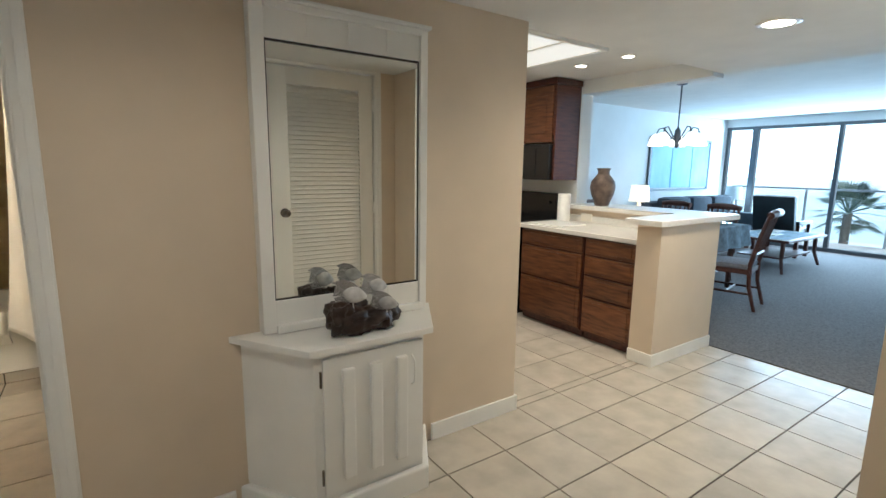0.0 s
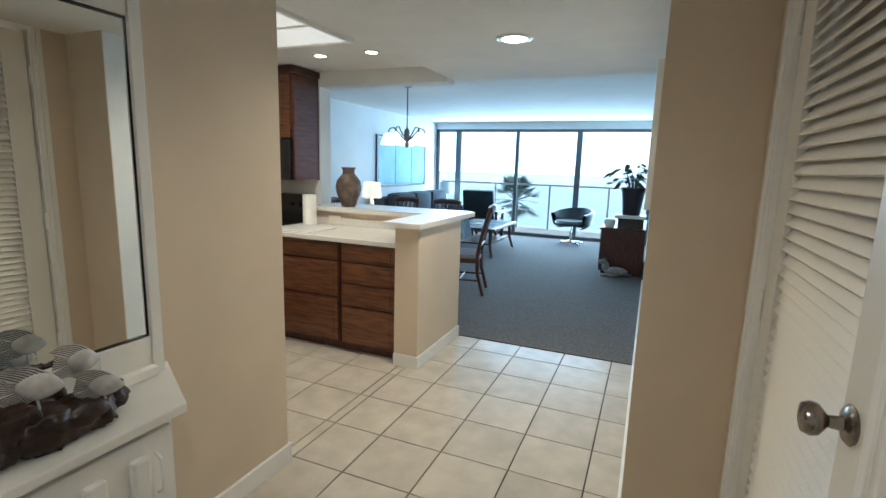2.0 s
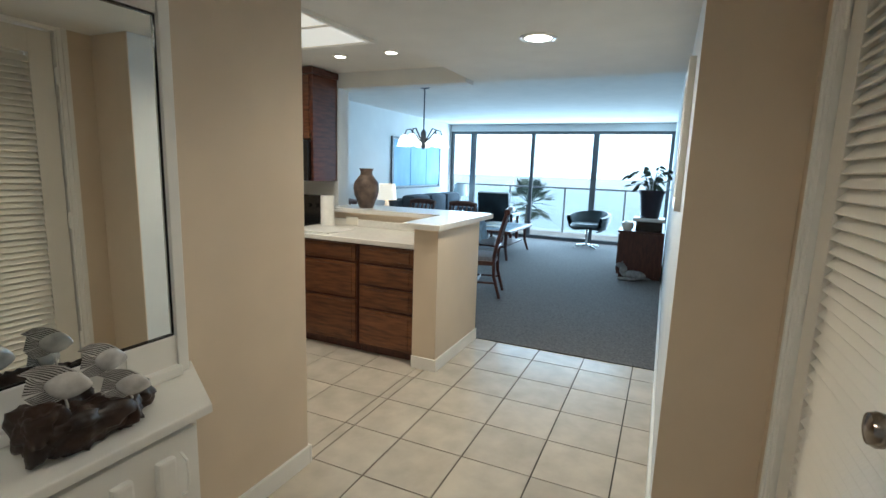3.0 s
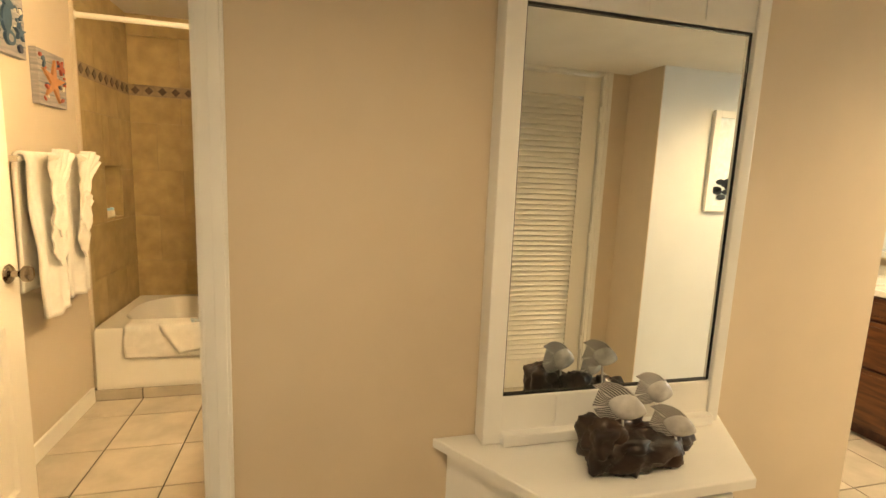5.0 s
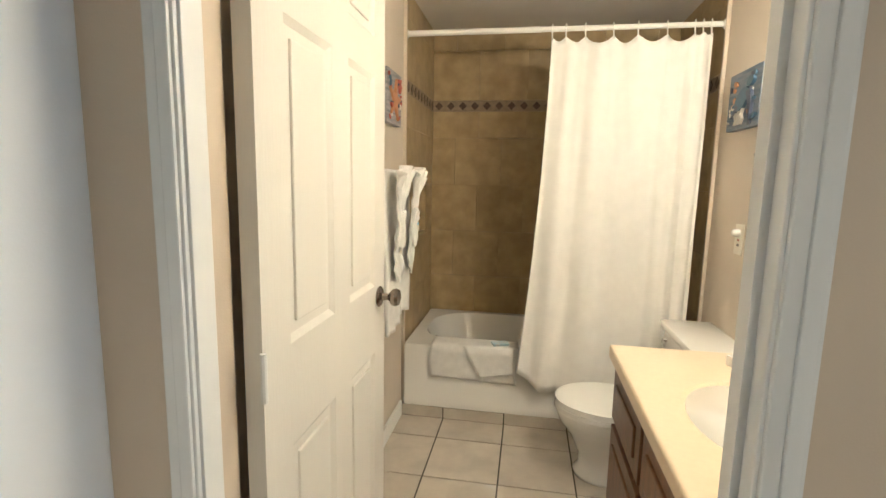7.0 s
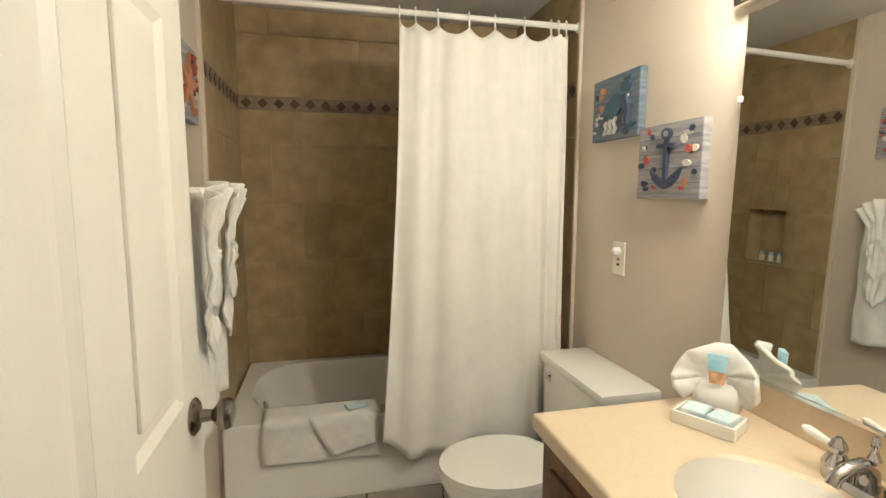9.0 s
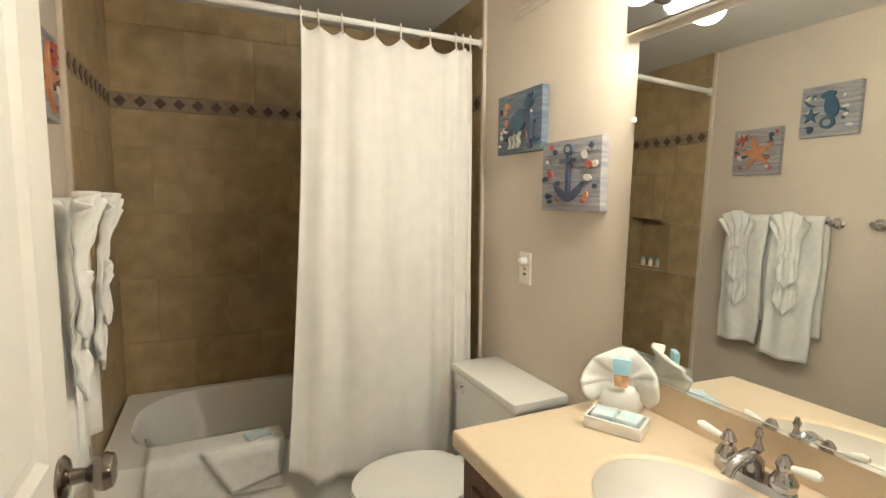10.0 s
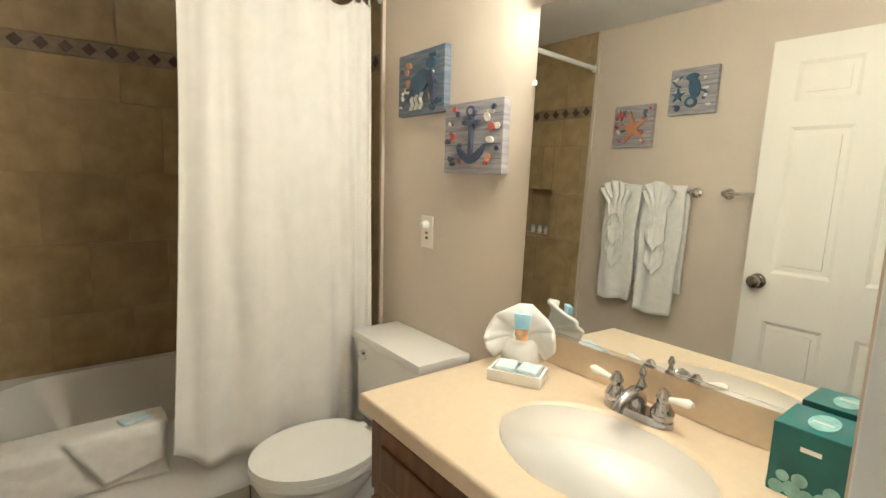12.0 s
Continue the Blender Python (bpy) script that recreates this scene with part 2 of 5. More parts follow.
def share(name, me, parent, place, turn=None):
    """A piece on a shared mesh under a parent, at a place in the world."""
    ob = new(name, me)
    ob.parent = parent
    ob.matrix_basis = Matrix.Translation(Vector(place) - ORG.get(parent.name, Vector((0, 0, 0)))) @ (turn or Matrix.Identity(4))
    return ob


# ---- plan ----
HY, HB = 2.185, 2.25          # hall face and bath face of the mirror wall
HC, KC, LC, BC = 2.03, 2.12, 2.28, 2.30   # ceilings: hall, kitchen, living room, bath
BL, BR, BB = -1.10, 0.42, 4.76   # bath walls
RX, RY = 2.0, 0.745           # corner of the wall that ends the closet
DX0, DX1, DH = -0.97, -0.14, 2.02   # bath doorway
WB = (ROOM @ Vector((0, HB, 0))).y   # bath face of the doorway wall, in the place
FB = (ROOM.inverted() @ Vector((0, 0, 0))).z   # the floor, in the bathroom's own plan
HW = -1.14                    # west wall of the hall
bath = []                     # what is set into the place by ROOM
CY = 0.435                     # closet front
WX = 10.0                     # window wall
LY = 5.1                      # far side wall of the living room

setting("wall_hall", boxes(((DX1, HY, 0), (0.5, WB - 0.012, HC + 0.3)), ((0.5, HY, 0), (1.82, HB, HC + 0.3)), ((-1.32, HY, 0), (DX0, WB, HC + 0.3)), ((DX0, HY, DH), (DX1, WB, HC + 0.3))), PAINT,
        "beige painted wall with a doorway to the bathroom")
setting("wall_kitchen_west", boxes(((1.70, HB, 0), (1.82, 4.6, KC))), PAINT, "plain painted kitchen wall")
setting("wall_hall_west", boxes(((-1.32, -1.0, 0), (HW, HY, HC))), WHITEPAINT, "light painted wall at the hall's end")
setting("wall_entry", boxes(((-1.32, -1.12, 0), (1.0, -1.0, HC))), PAINT, "plain painted wall behind the entry")
setting("wall_closet", boxes(((0.86, -1.0, 0), (0.98, CY, HC)), ((0.98, CY - 0.1, DH), (1.82, CY, HC)), ((1.82, CY - 0.1, 0), (RX, CY, HC)), ((0.98, -0.4, 0), (RX, -0.32, HC)), ((RX - 0.006, CY, 0), (RX - 0.001, RY + 0.001, HC))), PAINT,
        "beige wall round the closet door")
setting("wall_right", boxes(((RX, RY - 0.5, 0), (WX, RY, LC + 0.1))), PAINT_LIV, "white painted wall that runs on into the living room")
bath.append(setting("wall_bath_east", boxes(((BR, HB, 0), (BR + 0.12, BB + 0.12, BC))), PAINT_BATH, "beige satin bathroom wall"))
bath.append(setting("wall_bath_west", boxes(((BL - 0.12, HB, 0), (BL, 4.29, BC)), ((BL - 0.12, 4.56, 0), (BL, BB + 0.12, BC)), ((BL - 0.12, 4.29, 0), (BL, 4.56, 1.02)), ((BL - 0.12, 4.29, 1.35), (BL, 4.56, BC))), PAINT_BATH, "beige satin bathroom wall"))
bath.append(setting("wall_bath_north", boxes(((BL, BB, 0), (BR, BB + 0.12, BC))), STONE_GROUT, "wall behind the shower tile"))
bath.append(setting("wall_bath_south", boxes(((DX1 + 0.07, HB - 0.014, 0), (BR, HB + 0.004, BC)), ((BL, HB, 0), (DX0 + 0.005, HB + 0.004, BC)), ((DX0 + 0.005, HB, DH + 0.005), (DX1 + 0.02, HB + 0.004, BC))), PAINT_BATH, "beige bathroom wall round the doorway"))
setting("wall_living_north", boxes(((3.75, LY, 0), (WX, LY + 0.12, LC))), PAINT_LIV, "white living room wall")
setting("wall_kitchen_east", boxes(((3.72, 3.42, 0), (3.87, LY + 0.12, LC)), ((3.72, HB, 2.0), (3.87, 3.42, LC))), PAINT_LIV, "kitchen wall and beam over the serving bar")
setting("wall_kitchen_north", boxes(((1.70, 4.6, 0), (3.72, 4.72, KC))), PAINT, "plain kitchen wall")
setting("ceiling_hall", boxes(((-1.32, -1.12, HC), (3.90, HB, HC + 0.1))), CEIL, "low flat hall ceiling", "ceiling")
setting("ceiling_kitchen", boxes(((1.70, HB, KC), (3.72, 4.72, KC + 0.1))), CEIL, "kitchen ceiling a step above the hall's", "ceiling")
setting("ceiling_living", boxes(((3.87, RY - 0.1, LC), (WX, LY + 0.12, LC + 0.1))), CEIL, "white living room ceiling", "ceiling")
bath.append(setting("ceiling_bath", boxes(((BL - 0.12, HB, BC), (BR + 0.12, BB + 0.12, BC + 0.1))), CEIL, "white bathroom ceiling", "ceiling"))
setting("ground", boxes(((-60, -200, -9.2), (4500, 2500, -9))), SAND, "pale sand far below the balcony", "ground")
setting("water", boxes(((40, -600, -8.9), (900, 600, -8.8))), SEA, "pale blue sea out to the horizon", "sea")
setting("backdrop", boxes(((900, -1500, -60), (901, 1500, 900))), glow("bright_haze", (0.86, 0.95, 1.0), 2.4), "bright hazy sky over the sea", "sky")
floor = setting("floor", boxes(((-1.32, -1.12, -0.12), (3.77, HB, -0.005)), ((1.70, HB, -0.12), (3.77, 4.72, -0.005)), ((-1.14, HB, -0.12), (0.45, 4.9, -0.005))), GROUT, "cream ceramic floor tiles with dark grout", "floor")
setting("carpet_floor", boxes(((3.77, RY, -0.12), (WX, LY, 0.006))), CARPET, "grey ribbed living room carpet", "floor")

# ---- trim and doors ----
base = setting("baseboard", boxes(((1.27, HY - 0.014, 0), (1.82, HY, 0.085)), ((1.82, HY - 0.014, 0), (1.834, HB, 0.085)), ((-0.05, HY - 0.014, 0), (0.37, HY, 0.085)),
        ((RX, RY, 0), (6.4, RY + 0.014, 0.085)), ((RX - 0.014, CY, 0), (RX, RY + 0.014, 0.085)), bev=0.003), TRIM, "white painted baseboard", "baseboard")

bath.append(setting("baseboard_bath", boxes(((BL, HB + 0.06, FB), (BL + 0.014, 3.985, FB + 0.085)), ((BR - 0.014, 3.17, FB), (BR, 3.985, FB + 0.085)), bev=0.003), TRIM, "white painted bathroom baseboard", "baseboard"))


def casing(name, x0, x1, h, y, s, label, depth0, depth1, hinge_depth=None):
    """Door casing and jambs round x0..x1; s is the side on which the casing stands proud."""
    w = 0.058
    bm = bmesh.new()
    for a, b in ((x0 - w, x0 - 0.006), (x1 + 0.006, x1 + w)):
        box(bm, (a, min(y, y + s * 0.012), 0), (b, max(y, y + s * 0.012), h + w), 0.003)
        m = (a + b) / 2
        box(bm, (m - 0.004, min(y, y + s * 0.018), 0), (m + 0.02, max(y, y + s * 0.018), h + 0.03), 0.003)
    box(bm, (x0 - w + 0.001, min(y, y + s * 0.011), h + 0.006), (x1 + w - 0.001, max(y, y + s * 0.011), h + w - 0.001), 0.003)
    box(bm, (x0 - 0.012, depth0, 0), (x0, hinge_depth or depth1, h), 0.002)
    box(bm, (x1, depth0, 0), (x1 + 0.012, depth1, h), 0.002)
    box(bm, (x0 - 0.012, depth0, h), (x1 + 0.012, depth1, h + 0.012), 0.002)
    return setting(name, bm, TRIM, label, "door frame")


casing("door_frame_bath", DX0 + 0.01, DX1 - 0.01, DH - 0.01, HY, -1, "white painted casing of the bathroom doorway", HY - 0.004, WB - 0.012, HY + 0.045)
casing("door_frame_closet", 0.99, 1.81, DH - 0.01, CY, 1, "white painted casing of the closet door", CY - 0.1, CY + 0.004)
setting("door_stop", boxes(((DX1 - 0.022, HY + 0.03, 0), (DX1 - 0.01, HY + 0.065, DH - 0.02))), TRIM, "white door stop strip", "trim")


def knob(parent, place, axis, name="door_knob"):
    turn = Vector((0, 0, 1)).rotation_difference(Vector(axis)).to_matrix().to_4x4()
    part(name, lathe([(0.031, 0), (0.033, 0.004), (0.027, 0.010), (0.012, 0.014), (0.010, 0.032), (0.017, 0.038), (0.026, 0.046), (0.028, 0.056), (0.024, 0.066), (0.010, 0.070)], place, 24, turn), NICKEL, parent, "aged nickel round knob", True)


def six_panel_door(hinge, angle, w=0.745, h=2.0, t=0.035):
    """A moulded six-panel leaf from its hinge along +x before the turn."""
    d = thing("bathroom_door", (0, 0, 0), "open white six-panel bathroom door against the wall", "door", kind="structure")
    cols = ((0.105, 0.328), (0.432, 0.645))
    rows = ((0.235, 0.815), (1.027, 1.643), (1.745, 1.905))
    bm = bmesh.new()
    # stiles and rails round sunk panels
    xs, zs = [0, *cols[0], *cols[1], w], [FB + 0.008, *rows[0], *rows[1], *rows[2], h]
    for i in range(0, 6, 2):
        box(bm, (xs[i], 0, zs[0]), (xs[i + 1], t, zs[-1]))
    for c in cols:
        for j in range(0, 8, 2):
            box(bm, (c[0], 0.0, zs[j]), (c[1], t, zs[j + 1]))
    leaf = part("leaf", bm, DOORP, d)
    for c in cols:
        for r in rows:
            b2 = bmesh.new()
            box(b2, (c[0], 0.009, r[0]), (c[1], t - 0.009, r[1]))
            for y0, y1 in ((0.003, 0.012), (t - 0.012, t - 0.003)):
                box(b2, (c[0] + 0.035, y0, r[0] + 0.035), (c[1] - 0.035, y1, r[1] - 0.035), 0.004)
            # sloped moulding round the panel
            for s in (0, 1):
                ya, yb = (0.0005, 0.010) if s == 0 else (t - 0.0005, t - 0.010)
                o = [(c[0], r[0]), (c[1], r[0]), (c[1], r[1]), (c[0], r[1])]
                k = 0.016
                n = [(c[0] + k, r[0] + k), (c[1] - k, r[0] + k), (c[1] - k, r[1] - k), (c[0] + k, r[1] - k)]
                vo, vn = [b2.verts.new((x, ya, z)) for x, z in o], [b2.verts.new((x, yb, z)) for x, z in n]
                for q in range(4):
                    b2.faces.new((vo[q], vo[(q + 1) % 4], vn[(q + 1) % 4], vn[q]))
            part("panel", b2, DOORP, d)
    knob(d, (w - 0.06, 0, 0.985), (0, -1, 0))
    knob(d, (w - 0.06, t, 0.985), (0, 1, 0))
    part("latch_plate", boxes(((w - 0.001, 0.006, 0.95), (w + 0.002, t - 0.006, 1.05))), NICKEL, d)
    for z in (0.25, 1.0, 1.8):
        part("hinge", tube(bmesh.new(), [(-0.004, -0.004, z - 0.045), (-0.004, -0.004, z + 0.045)], 0.006), TRIM, d, "painted hinge")
    d.matrix_basis = Matrix.Translation(hinge) @ Matrix.Rotation(radians(angle), 4, "Z")
    return d


bath.append(six_panel_door((-0.893, HB + 0.012, 0.0), 90.3))

closet = thing("closet_door", (1.4, CY - 0.04, 0.01), "closed white louvered closet door with a dark knob", "door", kind="structure")
part("leaf_frame", boxes(((1.0, CY - 0.045, 0.01), (1.145, CY - 0.012, 2.0)), ((1.69, CY - 0.045, 0.01), (1.80, CY - 0.012, 2.0)), ((1.145, CY - 0.045, 0.01), (1.69, CY - 0.012, 0.2)), ((1.145, CY - 0.045, 1.88), (1.69, CY - 0.012, 2.0)), bev=0.002), DOORP, closet)
sl = mesh("slat", boxes(((-0.26, -0.003, -0.021), (0.29, 0.003, 0.021)), bev=0.001), DOORP)
k = 0
while 0.22 + k * 0.0325 < 1.87:
    share("slat", sl, closet, (1.40, CY - 0.028, 0.22 + k * 0.0325), Matrix.Rotation(radians(38), 4, "X"))
    k += 1
part("backing", boxes(((1.145, CY - 0.062, 0.2), (1.69, CY - 0.056, 1.88))), DOORP, closet)
knob(closet, (1.10, CY - 0.012, 0.985), (0, 1, 0))
for z in (0.3, 1.0, 1.78):
    part("hinge", tube(bmesh.new(), [(1.806, CY - 0.005, z - 0.045), (1.806, CY - 0.005, z + 0.045)], 0.007), TRIM, closet)

# ---- hall: console, mirror, fish carving ----
con = thing("console_cabinet", (0.815, 2.03, 0), "white painted console cabinet with cut corners", "cabinet")


def chamfer(i, f):
    return [(0.378 + i, HY - 0.002), (0.571 + i * 0.6, 1.876 + f), (1.073 - i * 0.6, 1.876 + f), (1.25 - i, HY - 0.002)]


part("top", prism(bmesh.new(), chamfer(0, 0), 0.678, 0.703, 0.004), TRIM, con)
part("body", prism(bmesh.new(), chamfer(0.04, 0.035), 0.10, 0.678), TRIM, con)
part("plinth", prism(bmesh.new(), chamfer(0.012, 0.012), 0.0, 0.10, 0.012), TRIM, con)
cd = part("door", boxes(((0.625, 1.895, 0.125), (1.035, 1.912, 0.655)), bev=0.003), TRIM, con)
for x in (0.69, 0.80, 0.91):
    part("moulding", boxes(((x, 1.872, 0.18), (x + 0.05, 1.896, 0.61)), bev=0.009), TRIM, cd)
part("pull", tube(bmesh.new(), [(0.985, 1.895, 0.60), (0.985, 1.872, 0.585), (0.985, 1.868, 0.54), (0.985, 1.872, 0.495), (0.985, 1.895, 0.48)], 0.004), TRIM, cd, "white curved pull", True)
for z in (0.2, 0.58):
    part("hinge", tube(bmesh.new(), [(0.619, 1.905, z - 0.03), (0.619, 1.905, z + 0.03)], 0.005), NICKEL, cd)

wm = thing("wall_mirror", (0.85, 2.15, 0.705), "tall mirror in a white wooden frame on the console", "mirror")
part("glass", boxes(((0.53, 2.137, 0.82), (1.165, 2.145, 1.755))), MIRROR, wm, "silvered mirror glass")
part("bezel", boxes(((0.536, 2.131, 0.826), (0.541, 2.137, 1.752)), ((1.156, 2.134, 0.826), (1.160, 2.137, 1.752)), ((0.541, 2.131, 0.826), (1.153, 2.137, 0.831)), ((0.541, 2.131, 1.745), (1.153, 2.137, 1.752))), BLACK, wm, "thin dark edge of the glass")
FZ0, FZ1 = 0.705, 1.875
part("stile", boxes(((0.488, 2.120, FZ0), (0.536, HY - 0.003, FZ1)), bev=0.004), TRIM, wm)
part("stile", boxes(((1.16, 2.120, FZ0), (1.196, HY - 0.003, FZ1)), bev=0.004), TRIM, wm)
part("rail", boxes(((0.536, 2.126, 0.715), (1.16, HY - 0.004, 0.826)), ((0.536, 2.100, FZ0), (1.16, 2.18, 0.735)), bev=0.004), TRIM, wm)
part("rail", boxes(((0.536, 2.126, 1.752), (1.16, HY - 0.004, 1.86)), ((0.536, 2.112, 1.85), (1.16, 2.18, FZ1)), bev=0.004), TRIM, wm)
for x in (0.685, 0.845, 1.005):
    part("rail_joint", boxes(((x, 2.123, 1.765), (x + 0.006, 2.127, 1.845))), TRIM, wm)
    part("rail_joint", boxes(((x, 2.123, 0.74), (x + 0.006, 2.127, 0.82))), TRIM, wm)
part("crown", boxes(((0.480, 2.105, FZ1), (1.206, HY - 0.003, FZ1 + 0.016)), bev=0.005), TRIM, wm)


def fish_carving():
    """Driftwood block with three carved angel fish, as one plain mesh."""
    bm = bmesh.new()
    for p, s in (((0.80, 1.975, 0.752), (0.115, 0.062, 0.055)), ((0.725, 1.975, 0.77), (0.055, 0.055, 0.066)), ((0.89, 1.975, 0.742), (0.055, 0.05, 0.042)), ((0.945, 2.0, 0.752), (0.05, 0.035, 0.045)), ((0.81, 2.03, 0.775), (0.06, 0.03, 0.05))):
        g = bmesh.ops.create_icosphere(bm, subdivisions=4, radius=1.0)["verts"]
        for v in g:
            d = Vector([v.co[i] * s[i] for i in range(3)])
            n = noise.noise((d + Vector(p)) * 26) * 0.36 + noise.noise((d + Vector(p)) * 60) * 0.24 + noise.noise((d + Vector(p)) * 130) * 0.08
            sq = 1 / max(abs(v.co.x), abs(v.co.y), abs(v.co.z)) ** 0.55
            v.co = Vector(p) + d * sq * 0.82 * (1 + n)
            v.co.z = max(v.co.z, 0.7035)
    for f in bm.faces:
        f.material_index = 0
    for (x, y, z), s, a in (((0.79, 1.985, 0.848), 0.95, -4), ((0.905, 2.02, 0.862), 0.85, 14), ((0.915, 1.955, 0.805), 0.8, -10)):
        m = Matrix.Translation((x, y, z)) @ Matrix.Rotation(radians(a - 12), 4, "Z") @ Matrix.Rotation(radians(16), 4, "Y") @ Matrix.Scale(s, 4)
        before = set(bm.faces)
        for v in bmesh.ops.create_uvsphere(bm, u_segments=20, v_segments=12, radius=1.0)["verts"]:
            c = v.co.copy()
            snout = 1 - 0.45 * max(0, c.x) ** 1.5 - 0.35 * max(0, -c.x) ** 2
            v.co = m @ Vector((c.x * 0.05, c.y * 0.013 * snout, c.z * 0.034 * snout))
        for f in set(bm.faces) - before:
            f.material_index = 1
        # swept fins as thin curved blades, striped
        for root, tip, bend in ((((0.026, 0.020), (-0.036, 0.006)), ((-0.070, 0.046), (-0.10, 0.026)), (-0.012, 0.058)),
                                (((0.004, -0.022), (-0.036, -0.006)), ((-0.052, -0.050), (-0.078, -0.030)), (-0.014, -0.046)),
                                (((-0.042, 0.012), (-0.042, -0.012)), ((-0.082, 0.030), (-0.082, -0.026)), (-0.062, 0.004))):
            n = 15
            for k in range(n):
                before = set(bm.faces)
                ring = []
                for u in (k / n, (k + 1) / n):
                    r = Vector(root[0]).lerp(Vector(root[1]), u)
                    t = Vector(tip[0]).lerp(Vector(tip[1]), u)
                    mid = (r + t) / 2 + (Vector(bend) - (Vector(root[0]) + Vector(tip[0])) / 2) * (1 - u)
                    ring.append([(1 - q) ** 2 * r + 2 * q * (1 - q) * mid + q * q * t for q in (0, 0.25, 0.5, 0.75, 1)])
                for w in (0.0025, -0.0025):
                    va = [[bm.verts.new(m @ Vector((c[0], w * (1 - 0.7 * i2 / 4), c[1]))) for i2, c in enumerate(r2)] for r2 in ring]
                    for i2 in range(4):
                        bm.faces.new((va[0][i2], va[0][i2 + 1], va[1][i2 + 1], va[1][i2]))
                for f in set(bm.faces) - before:
                    f.material_index = 2 if k % 2 == 1 else 1
        before = set(bm.faces)
        tube(bm, [m @ Vector((0, 0, -0.03)), (x, y, 0.75)], 0.003, 6)
        for f in set(bm.faces) - before:
            f.material_index = 1
    bmesh.ops.remove_doubles(bm, verts=bm.verts, dist=0.0001)
    return solid("fish_carving", bm, [DRIFT, FISH, FIN], "dark driftwood carving with three silvery striped fish", "sculpture", smooth="all")


fish_carving()

# ---- lights in the ceilings ----


def downlight(x, y, z, r, label, group):
    d = thing("recessed_downlight", (x, y, z), label, "ceiling light", group)
    part("trim_ring", lathe([(r, z), (r, z - 0.004), (r * 0.86, z - 0.009), (r * 0.72, z - 0.006)], (x, y, 0), 28), WHITEPLAS, d, "", True)
    part("lens", lathe([(r * 0.7, z - 0.0065), (r * 0.66, z - 0.008)], (x, y, 0), 24), BULB, d, "glowing warm lens")


downlight(2.77, 1.47, HC, 0.095, "round recessed hall downlight, lit", "hall downlights")
# Made-up fitting, out of view, that carries the entry's fill lamp.
downlight(0.2, 0.95, HC, 0.095, "added round downlight fitting for the unseen entry fill, lit", "hall downlights")
downlight(3.18, 3.0, KC, 0.055, "small round kitchen downlight, lit", "kitchen downlights")
downlight(3.18, 2.58, KC, 0.055, "small round kitchen downlight, lit", "kitchen downlights")
fl = thing("kitchen_light_panel", (2.45, 3.3, KC), "flat translucent kitchen ceiling light panel in a white frame", "ceiling light")
part("diffuser", boxes(((2.1, 2.55, KC - 0.012), (2.47, 4.1, KC - 0.004)), ((2.49, 2.55, KC - 0.012), (2.85, 4.1, KC - 0.004))), PANEL, fl)
part("frame", boxes(((2.07, 2.52, KC - 0.02), (2.1, 4.13, KC)), ((2.85, 2.52, KC - 0.02), (2.88, 4.13, KC)), ((2.1, 2.52, KC - 0.02), (2.85, 2.55, KC)), ((2.47, 2.55, KC - 0.02), (2.49, 4.1, KC))), TRIM, fl)

# ---- kitchen ----
CT = 0.85
pen = setting("wall_peninsula", boxes(((3.01, 2.11, 0), (3.77, 2.285, 0.965)), ((3.62, 2.285, 0), (3.77, 3.42, 0.965))), PAINT, "low painted wall of the serving bar", "low wall")
setting("baseboard_bar", boxes(((2.996, 2.096, 0), (3.01, 2.285, 0.085)), ((3.01, 2.096, 0), (3.77, 2.11, 0.085)), bev=0.003), TRIM, "white painted baseboard of the bar wall", "baseboard")
bar = prism(bmesh.new(), [(2.94, 2.07), (3.98, 2.07), (4.02, 2.12), (4.02, 3.419), (3.57, 3.419), (3.57, 2.34), (2.94, 2.34)], 0.966, 1.003, 0.008)
solid("bar_top", bar, COUNTER, "white solid-surface bar top on the low wall", "bar top")
solid("kitchen_worktop", boxes(((3.02, 2.287, CT - 0.035), (3.62, 3.5, CT)), ((3.60, 2.287, CT), (3.62, 3.42, CT + 0.06)), bev=0.006), COUNTER, "white kitchen worktop with a short upstand", "worktop")


def drawer_unit(y0, y1, splits, label):
    u = thing("drawer_unit", (3.3, (y0 + y1) / 2, 0), label, "cabinet", "kitchen drawer units")
    part("body", boxes(((3.06, y0, 0.06), (3.615, y1, CT - 0.036))), DARKWOOD, u)
    part("toe_kick", boxes(((3.10, y0, 0), (3.6, y1, 0.06))), DARKWOOD, u)
    for a, b in zip(splits, splits[1:]):
        bm = boxes(((3.043, y0 + 0.012, a + 0.008), (3.06, y1 - 0.012, b - 0.008)), bev=0.004)
        box(bm, (3.037, y0 + 0.045, a + 0.03), (3.046, y1 - 0.045, b - 0.03), 0.004)
        part("drawer_front", bm, WOODH, u, "red-brown cherry drawer front")


